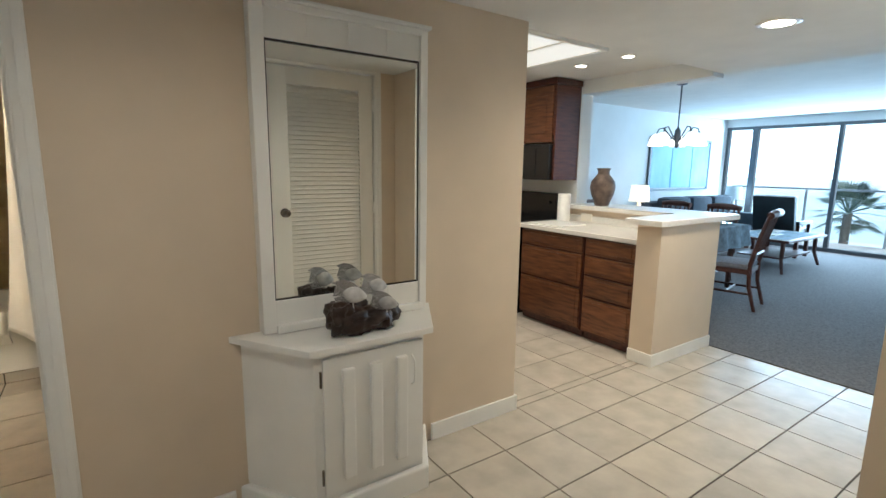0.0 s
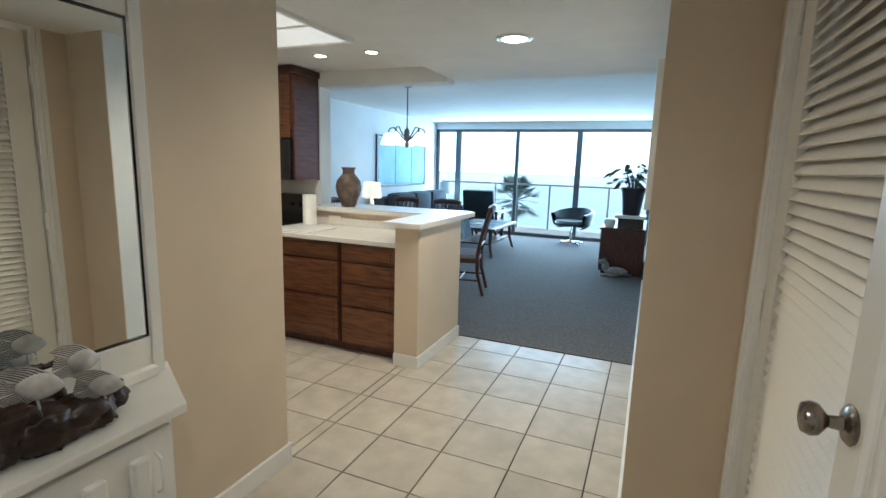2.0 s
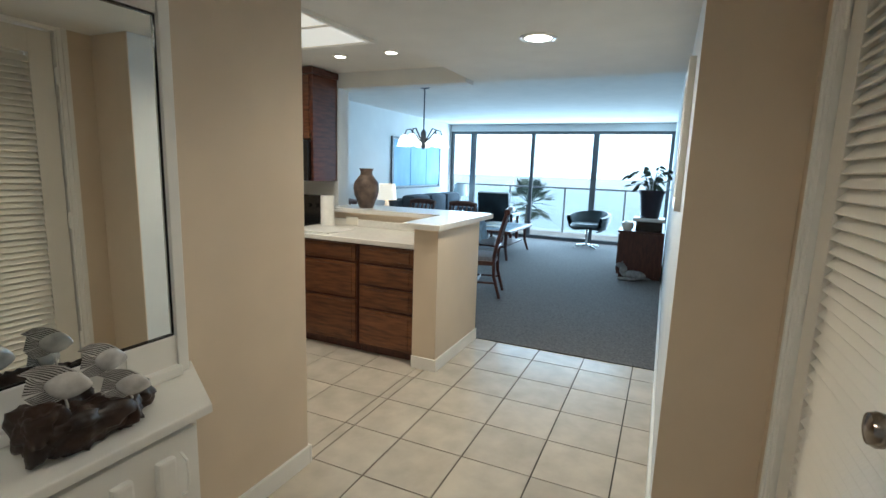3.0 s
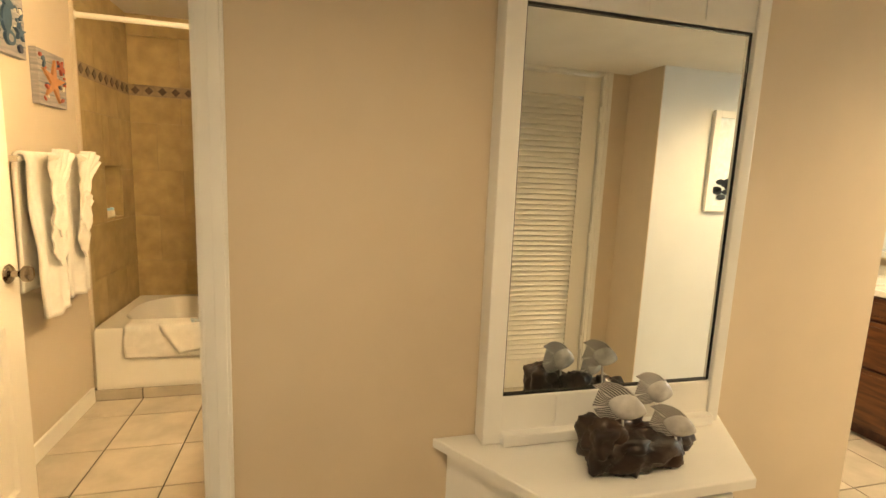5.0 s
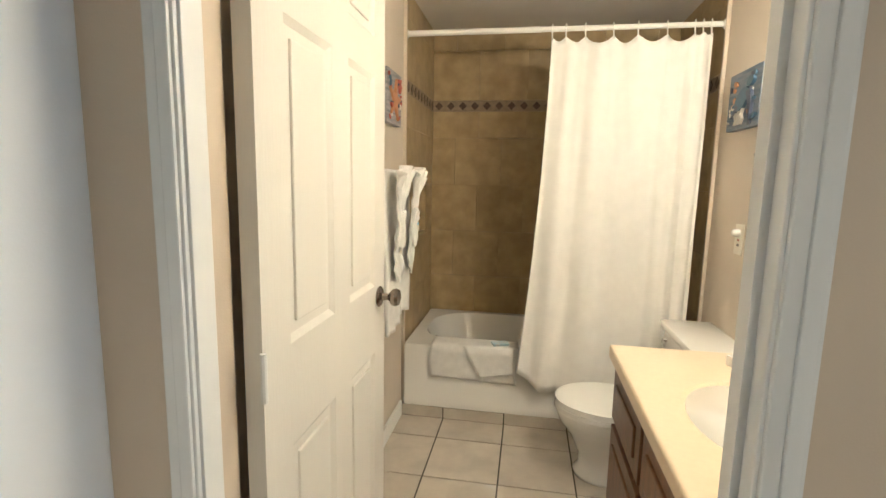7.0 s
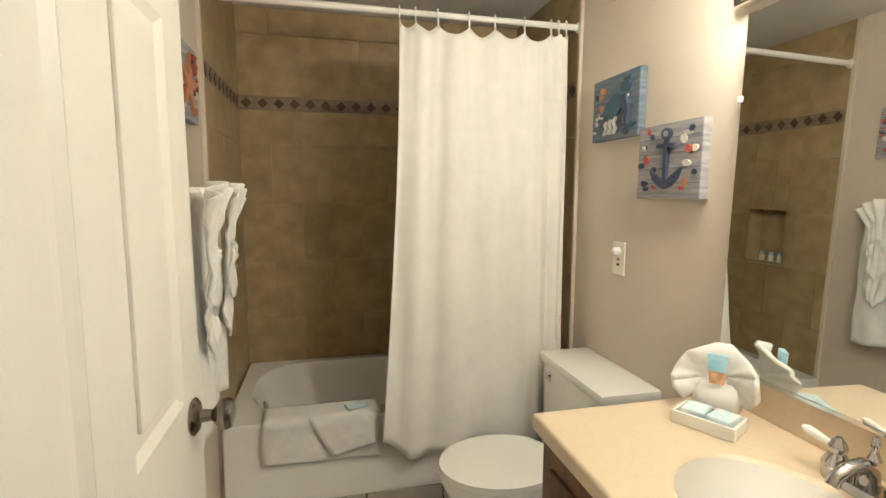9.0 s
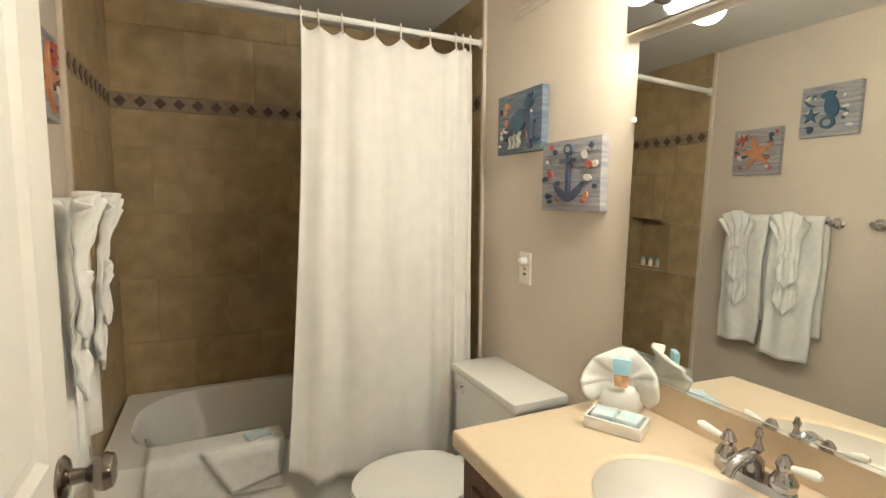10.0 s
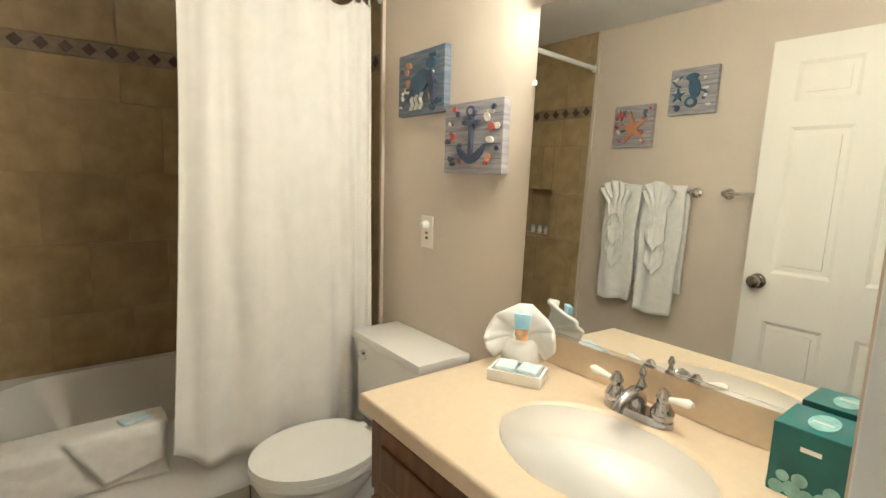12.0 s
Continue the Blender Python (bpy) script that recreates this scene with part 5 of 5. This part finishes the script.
cl = thing("chandelier", (5.4, 3.45, LC), "bronze chandelier with five frosted glass shades, lit", "chandelier")
CX, CYY = 5.4, 3.45
part("canopy", lathe([(0.06, LC), (0.055, LC - 0.02), (0.015, LC - 0.03)], (CX, CYY, 0), 20), DARKMETAL, cl)
part("stem", tube(bmesh.new(), [(CX, CYY, LC - 0.02), (CX, CYY, 1.70)], 0.008, 8), DARKMETAL, cl)
part("hub", lathe([(0.008, 1.80), (0.03, 1.77), (0.035, 1.70), (0.02, 1.64), (0.03, 1.60), (0.008, 1.57)], (CX, CYY, 0), 18), DARKMETAL, cl, "", True)
for k in range(5):
    a = 2 * math.pi * k / 5 + 0.5
    c, s = math.cos(a), math.sin(a)
    part("arm", tube(bmesh.new(), [(CX + r * c, CYY + r * s, z) for r, z in ((0.02, 1.65), (0.09, 1.72), (0.16, 1.80), (0.21, 1.79), (0.235, 1.73))], 0.008, 8), DARKMETAL, cl)
    part("shade", lathe([(0.022, 1.735), (0.045, 1.715), (0.07, 1.67), (0.082, 1.62), (0.088, 1.60), (0.083, 1.60), (0.06, 1.68), (0.03, 1.71)], (CX + 0.235 * c, CYY + 0.235 * s, 0), 20), BULBSOFT, cl, "glowing frosted glass shade", True)


def table_lamp(x, y, z0, zc, shade, label):
    s = thing("side_table", (x, y, 0), "dark wooden side table by the sofa", "table", "side tables")
    part("top", boxes(((x - 0.25, y - 0.22, z0 - 0.03), (x + 0.25, y + 0.22, z0)), bev=0.006), DARKWOOD, s)
    for dx in (-0.22, 0.22):
        for dy in (-0.19, 0.19):
            part("leg", boxes(((x + dx - 0.018, y + dy - 0.018, 0.006), (x + dx + 0.018, y + dy + 0.018, z0 - 0.03))), DARKWOOD, s)
    t = thing("table_lamp", (x, y, z0), label, "lamp", "table lamps")
    part("base", lathe([(0.07, z0), (0.07, z0 + 0.015), (0.03, z0 + 0.03), (0.06, z0 + 0.12), (0.03, zc - 0.16), (0.01, zc - 0.10)], (x, y, 0), 20), PORC, t, "", True)
    part("shade", lathe([(0.15, zc - 0.12), (0.125, zc + 0.12), (0.12, zc + 0.12), (0.145, zc - 0.12)], (x, y, 0), 28), shade, t, "", True)


PLAINSHADE = mat("linen_shade", (0.62, 0.66, 0.66), 0.9, var=0.04, scale=40)
table_lamp(6.75, 4.75, 0.52, 0.97, SHADE, "white table lamp with a lit drum shade")
table_lamp(9.6, 4.7, 0.52, 0.93, PLAINSHADE, "table lamp with a pale drum shade, unlit")
so = thing("sofa", (8.2, 4.6, 0), "dark grey-blue fabric sofa with loose cushions by the wall", "sofa")
part("seat_base", boxes(((7.15, 4.15, 0.08), (9.25, 4.98, 0.42)), bev=0.04), SOFA, so, "", True)
part("backrest", boxes(((7.15, 4.78, 0.40), (9.25, 5.05, 0.82)), bev=0.06), SOFA, so, "", True)
for x in (7.05, 9.15):
    part("armrest", boxes(((x, 4.13, 0.06), (x + 0.2, 5.0, 0.62)), bev=0.06), SOFA, so, "", True)
for x in (7.3, 7.98, 8.66):
    part("cushion", boxes(((x, 4.55, 0.43), (x + 0.62, 4.82, 0.90)), bev=0.08), SOFA, so, "", True)
for x in (7.2, 9.2):
    for y in (4.2, 4.95):
        part("foot", boxes(((x - 0.03, y - 0.03, 0.006), (x + 0.03, y + 0.03, 0.08))), DARKWOOD, so)
ct = thing("coffee_table", (7.8, 3.25, 0), "dark-framed coffee table with a glossy top and curved legs", "table")
part("top", boxes(((7.15, 2.85, 0.42), (8.45, 3.65, 0.455)), bev=0.008), DARKWOOD, ct)
part("inlay", boxes(((7.22, 2.92, 0.4555), (8.38, 3.58, 0.459))), GREYCLOTH, ct, "pale glossy inlay")
part("shelf", boxes(((7.3, 2.98, 0.18), (8.3, 3.52, 0.20))), DARKWOOD, ct)
for x, sx in ((7.26, -1), (8.34, 1)):
    for y, sy in ((2.95, -1), (3.55, 1)):
        part("leg", tube(bmesh.new(), [(x, y, 0.42), (x + sx * 0.01, y + sy * 0.0, 0.2), (x + sx * 0.07, y + sy * 0.05, 0.006)], [0.03, 0.024, 0.02], 8), DARKWOOD, ct)
for k, (x, y) in enumerate(((7.5, 3.15), (7.95, 3.3))):
    solid("magazine", boxes(((x, y, 0.46 + 0.0), (x + 0.28, y + 0.21, 0.472)), bev=0.002), WHITEPLAS, "magazine lying on the coffee table", "magazine", "magazines")

ac = thing("black_armchair", (8.95, 3.6, 0), "black leather high-backed armchair by the window", "armchair")
part("seat", boxes(((8.65, 3.32, 0.30), (9.25, 3.92, 0.46)), bev=0.05), LEATHER, ac, "", True)
bm = boxes(((-0.06, -0.30, 0.0), (0.06, 0.30, 0.58)), bev=0.05)
bmesh.ops.transform(bm, matrix=Matrix.Translation((8.68, 3.62, 0.40)) @ Matrix.Rotation(radians(-12), 4, "Y"), verts=bm.verts)
part("backrest", bm, LEATHER, ac, "", True)
for y in (3.28, 3.88):
    part("armrest", boxes(((8.68, y, 0.52), (9.22, y + 0.07, 0.58)), bev=0.02), LEATHER, ac, "", True)
    for x in (8.72, 9.12):
        part("leg", boxes(((x, y + 0.01, 0.006), (x + 0.05, y + 0.06, 0.52))), DARKWOOD, ac)
sc = thing("swivel_chair", (9.35, 2.05, 0), "dark teal leather tub chair on a chrome swivel base", "armchair")
bm = bmesh.new()
rows = []
for k in range(29):
    a = radians(-200 + 220 * k / 28)
    top = 0.66 - 0.12 * abs(math.sin((a + radians(90)) * 0.55)) ** 2
    row = []
    for r, z in ((0.24, 0.30), (0.34, 0.36), (0.39, 0.5), (0.395, top), (0.34, top + 0.01), (0.31, 0.5), (0.28, 0.42), (0.0, 0.42)):
        row.append(bm.verts.new((9.35 - r * math.sin(a), 2.05 + r * math.cos(a) * 1.0, z)))
    rows.append(row)
for p, q in zip(rows, rows[1:]):
    for j in range(7):
        bm.faces.new((p[j], q[j], q[j + 1], p[j + 1]))
bmesh.ops.transform(bm, matrix=Matrix.Translation((9.35, 2.05, 0)) @ Matrix.Rotation(radians(-25), 4, "Z") @ Matrix.Translation((-9.35, -2.05, 0)), verts=bm.verts)
part("shell", bm, LEATHER, sc, "", True)
part("seat_cushion", lathe([(0.05, 0.36), (0.28, 0.37), (0.31, 0.41), (0.28, 0.45), (0.05, 0.46)], (9.33, 2.05, 0), 28), LEATHER, sc, "", True)
part("stem", tube(bmesh.new(), [(9.35, 2.05, 0.03), (9.35, 2.05, 0.34)], 0.025, 12), CHROME, sc)
for k in range(4):
    a = radians(45 + 90 * k)
    part("foot", tube(bmesh.new(), [(9.35, 2.05, 0.06), (9.35 + 0.28 * math.cos(a), 2.05 + 0.28 * math.sin(a), 0.02)], [0.02, 0.012], 8), CHROME, sc)

tv = thing("media_cabinet", (7.5, 1.03, 0), "dark wooden media cabinet against the wall", "cabinet")
part("body", boxes(((6.92, RY + 0.02, 0.05), (8.3, 1.31, 0.60)), bev=0.006), DARKWOOD, tv)
part("top", boxes(((6.9, RY + 0.018, 0.60), (8.32, 1.33, 0.63)), bev=0.006), DARKWOOD, tv)
part("plinth", boxes(((6.95, RY + 0.03, 0.006), (8.27, 1.28, 0.05))), DARKWOOD, tv)
for x in (6.96, 7.41, 7.86):
    part("door", boxes(((x, 1.31, 0.08), (x + 0.42, 1.322, 0.58)), bev=0.003), DARKWOOD, tv)
solid("stereo_receiver", boxes(((6.97, 0.80, 0.63), (7.3, 1.12, 0.76)), bev=0.006), BLACK, "black audio unit on the media cabinet", "stereo")
solid("white_shelf_board", boxes(((6.94, 0.78, 0.76), (7.32, 1.16, 0.80)), bev=0.004), TRIM, "white board under the plant pot", "shelf board")
solid("white_jar", lathe([(0.05, 0.63), (0.075, 0.68), (0.07, 0.73), (0.04, 0.75)], (7.02, 1.22, 0), 20), PORC, "small pale jar on the media cabinet", "jar", smooth=True)
pl = thing("potted_plant", (7.12, 0.97, 0.80), "leafy green plant in a dark pot", "plant")
part("pot", lathe([(0.11, 0.80), (0.15, 1.12), (0.165, 1.12), (0.165, 1.16), (0.14, 1.16), (0.13, 1.12)], (7.12, 0.97, 0), 24), POT, pl, "", True)
part("soil", lathe([(0.135, 1.12), (0.13, 1.13)], (7.12, 0.97, 0), 20), DRIFT, pl)
rnd = random.Random(5)
bm = bmesh.new()
for k in range(60):
    a, q = rnd.uniform(0, 6.28), rnd.uniform(0.05, 0.30)
    tip = Vector((7.12 + q * math.cos(a), 0.97 + max(-0.16, q * math.sin(a)), 1.2 + rnd.uniform(0.0, 0.26)))
    tube(bm, [(7.12 + 0.03 * math.cos(a), 0.97 + 0.03 * math.sin(a), 1.12), (tip + Vector((7.12, 0.97, 1.3))) / 2, tip], [0.004, 0.003, 0.002], 4)
    d = Vector((math.cos(a + rnd.uniform(-0.6, 0.6)), math.sin(a), rnd.uniform(-0.5, 0.3))).normalized()
    n = d.cross(Vector((rnd.uniform(-1, 1), rnd.uniform(-1, 1), 1))).normalized()
    l = rnd.uniform(0.07, 0.12)
    vs = [bm.verts.new(tip + d * l * u + n * l * w + Vector((0, 0, -0.03 * u * u))) for u, w in ((0, 0), (0.3, 0.30), (0.7, 0.26), (1, 0), (0.7, -0.26), (0.3, -0.30))]
    bm.faces.new(vs)
part("foliage", bm, LEAF, pl, "dark green leaves")
bm = bmesh.new()
for p, s in (((6.80, 1.08, 0.075), (0.07, 0.15, 0.06)), ((6.80, 1.21, 0.13), (0.04, 0.05, 0.07)), ((6.80, 1.25, 0.19), (0.035, 0.06, 0.035)), ((6.74, 1.16, 0.03), (0.03, 0.12, 0.022)), ((6.86, 1.0, 0.03), (0.03, 0.13, 0.022)), ((6.80, 1.23, 0.22), (0.012, 0.012, 0.03))):
    for v in bmesh.ops.create_uvsphere(bm, u_segments=16, v_segments=10, radius=1)["verts"]:
        v.co = Vector(p) + Vector([v.co[i] * s[i] for i in range(3)])
        v.co.z = max(v.co.z, 0.007)
solid("foal_figurine", bm, flat("grey_carved_stone", (0.30, 0.30, 0.30), 0.7, 0.2, 20), "pale carved lying foal on the carpet", "figurine", smooth="all")

ar = thing("blue_triptych", (8.4, LY, 1.03), "large pale blue seascape in three panels on the wall", "wall art")
for a, b in ((7.5, 8.08), (8.10, 8.72), (8.74, 9.3)):
    part("panel", boxes(((a, LY - 0.03, 1.03), (b, LY - 0.002, 1.82)), bev=0.003), ARTBLUE, ar)
part("frame", boxes(((7.44, LY - 0.035, 0.98), (7.48, LY - 0.001, 1.87)), ((9.32, LY - 0.035, 0.98), (9.36, LY - 0.001, 1.87)), ((7.48, LY - 0.035, 1.84), (9.32, LY - 0.001, 1.87)), ((7.48, LY - 0.035, 0.98), (9.32, LY - 0.001, 1.01))), DARKMETAL, ar)
a2 = thing("blue_painting", (5.6, LY, 1.2), "small pale blue painting on the dining wall", "wall art")
part("canvas", boxes(((5.3, LY - 0.025, 1.15), (5.75, LY - 0.001, 1.75)), bev=0.003), ARTBLUE, a2)

# ---- hall pictures ----
hp = thing("framed_picture", (2.62, RY, 1.215), "white-framed picture with a dark plant on pale sky", "picture")
part("frame", boxes(((2.36, RY, 1.215), (2.40, RY + 0.025, 1.81)), ((2.84, RY, 1.215), (2.88, RY + 0.025, 1.81)), ((2.40, RY, 1.77), (2.84, RY + 0.025, 1.81)), ((2.40, RY, 1.215), (2.84, RY + 0.025, 1.255)), bev=0.002), TRIM, hp)
part("print", boxes(((2.40, RY, 1.255), (2.84, RY + 0.01, 1.77))), flat("pale_sky_print", (0.62, 0.72, 0.76)), hp)
rnd = random.Random(9)
for k in range(12):
    part("printed_leaf", lathe([(0.035, 0), (0.035, 0.002)], (2.44 + rnd.uniform(0, 0.16), RY + 0.0115, 1.29 + rnd.uniform(0, 0.12)), 8, Matrix.Rotation(radians(-90), 4, "X"), 1, 0.5), BLACK, hp)
hq = thing("blue_wall_art", (HW, 1.9, 1.1), "tall dark and light blue print on the hall wall", "wall art")
part("canvas", boxes(((HW, 1.35, 1.19), (HW + 0.025, 1.967, 1.37)), bev=0.002), flat("slate_blue_print", (0.05, 0.10, 0.16), scale=6, var=0.2), hq)
part("sky_band", boxes(((HW, 1.35, 1.37), (HW + 0.025, 1.967, 1.53)), bev=0.002), ARTBLUE, hq)
part("dark_band", boxes(((HW, 1.35, 1.53), (HW + 0.025, 1.967, 1.78)), bev=0.002), flat("ink_print", (0.03, 0.05, 0.08)), hq)

# ---- floor tiles ----
TP, G = 0.3365, 0.007
tile_me = {}


def floor_tile(x0, y0, x1, y1):
    w, d = round(x1 - x0 - G, 3), round(y1 - y0 - G, 3)
    if w < 0.015 or d < 0.015:
        return
    if (w, d) not in tile_me:
        tile_me[w, d] = mesh("tile", prism(bmesh.new(), [(-w / 2, -d / 2), (w / 2, -d / 2), (w / 2, d / 2), (-w / 2, d / 2)], -0.008, 0.0, 0.0015), TILE)
    share("tile", tile_me[w, d], floor, ((x0 + x1) / 2, (y0 + y1) / 2, 0))


def tiled(ax, ay, X0, Y0, X1, Y1, TP=TP):
    i0, i1 = math.floor((X0 - ax) / TP), math.ceil((X1 - ax) / TP)
    j0, j1 = math.floor((Y0 - ay) / TP), math.ceil((Y1 - ay) / TP)
    for i in range(i0, i1):
        for j in range(j0, j1):
            floor_tile(max(X0, ax + i * TP), max(Y0, ay + j * TP), min(X1, ax + (i + 1) * TP), min(Y1, ay + (j + 1) * TP))


tiled(2.189, 2.245, HW, CY - 0.05, 3.77, HY)
tiled(2.189, 2.245, 1.82, HY, 3.77, 3.6)
tiled(-0.884, 3.892, -1.138, HY, 0.44, 4.105, 0.345)
for k in range(5):
    a, b = max(BL, -0.856 + 0.331 * (k - 1)), min(BR, -0.856 + 0.331 * k)
    share("tile", mesh("tile", boxes(((a + 0.003, 3.987, FB + 0.003), (b - 0.003, 3.996, 0.115)), bev=0.001), TILE), plinth, (0, 0, 0))

# ---- shower tiles ----
shower = thing("shower_tiling", (0, 0, 0), "brown stone-look wall tiles with a row of dark diamonds", "wall tiles", kind="structure")
ST = 0.305
ZD0, ZD1 = 1.795, 1.865
stone_me = {}


def wall_tile(u0, u1, z0, z1, put):
    w, h = round(u1 - u0 - 0.0015, 4), round(z1 - z0 - 0.0015, 4)
    if w < 0.02 or h < 0.02:
        return
    if (w, h) not in stone_me:
        stone_me[w, h] = mesh("tile", boxes(((-w / 2, -0.012, -h / 2), (w / 2, 0, h / 2)), bev=0.0006), STONE)
    put("tile", stone_me[w, h], (u0 + u1) / 2, (z0 + z1) / 2)


def on_back(n, me, u, z):
    share(n, me, shower, (u, BB, z))


def on_west(n, me, u, z):
    share(n, me, shower, (BL, u, z), Matrix.Rotation(radians(90), 4, "Z"))


def on_east(n, me, u, z):
    share(n, me, shower, (BR, u, z), Matrix.Rotation(radians(-90), 4, "Z"))


dia_me = mesh("diamond_tile", boxes(((-0.0185, -0.015, -0.0185), (0.0185, -0.010, 0.0185)), bev=0.001), DIAMOND)
dia_turn = Matrix.Rotation(radians(45), 4, "Y")
strip_me = {}
for put, u0, u1, off in ((on_back, BL + 0.012, BR - 0.012, 0.0), (on_west, 4.035, BB, 0.1), (on_east, 4.035, BB, 0.1)):
    zs = [TZ - 0.06 + ST * k for k in range(7) if TZ - 0.06 + ST * k < ZD0 - 0.1] + [ZD0, ZD1, 2.17, BC]
    for r, (z0, z1) in enumerate(zip(zs, zs[1:])):
        if z0 == ZD0:
            w = round(u1 - u0, 3)
            if w not in strip_me:
                strip_me[w] = mesh("border", boxes(((-w / 2, -0.011, -0.0335), (w / 2, 0, 0.0335))), BORDER)
            put("border", strip_me[w], (u0 + u1) / 2, (z0 + z1) / 2)
            n = int((u1 - u0) / 0.0755)
            for k in range(n):
                u = u0 + (k + 0.5) * (u1 - u0) / n
                q = {on_back: (u, BB, 1.83), on_west: (BL, u, 1.83), on_east: (BR, u, 1.83)}[put]
                t = {on_back: Matrix.Identity(4), on_west: Matrix.Rotation(radians(90), 4, "Z"), on_east: Matrix.Rotation(radians(-90), 4, "Z")}[put]
                share("diamond_tile", dia_me, shower, q, t @ dia_turn)
            continue
        a = u0 - off - (ST / 2 if r % 2 else 0)
        while a < u1:
            s0, s1 = max(a, u0), min(a + ST, u1)
            if put is on_west and s1 > NY0 and s0 < NY1 and z1 > NZ0 and z0 < NZ1:
                # cut round the niche
                for c0, c1, d0, d1 in ((s0, min(s1, NY0), z0, z1), (max(s0, NY1), s1, z0, z1), (max(s0, NY0), min(s1, NY1), z0, min(z1, NZ0)), (max(s0, NY0), min(s1, NY1), max(z0, NZ1), z1)):
                    if c1 - c0 > 0.03 and d1 - d0 > 0.03:
                        wall_tile(c0, c1, d0, d1, put)
            else:
                wall_tile(s0, s1, z0, z1, put)
            a += ST
part("niche_lining", boxes(((BL - 0.095, NY0, NZ0), (BL - 0.085, NY1, NZ1)), ((BL - 0.085, NY0 - 0.01, NZ0), (BL, NY0, NZ1)), ((BL - 0.085, NY1, NZ0), (BL, NY1 + 0.01, NZ1)), ((BL - 0.085, NY0, NZ0 - 0.0), (BL + 0.012, NY1, NZ0 + 0.012)), ((BL - 0.085, NY0, NZ1), (BL, NY1, NZ1 + 0.01))), STONE, shower, "recessed tiled niche")
for x0, x1 in ((BL, BL + 0.016), (BR - 0.016, BR)):
    part("edge_trim", boxes(((x0, 4.015, 0.1), (x1, 4.034, BC)), bev=0.003), PAINT_BATH, shower, "pale bullnose edge")
for ob in bath + [shower]:
    ob.matrix_basis = ROOM @ ob.matrix_basis
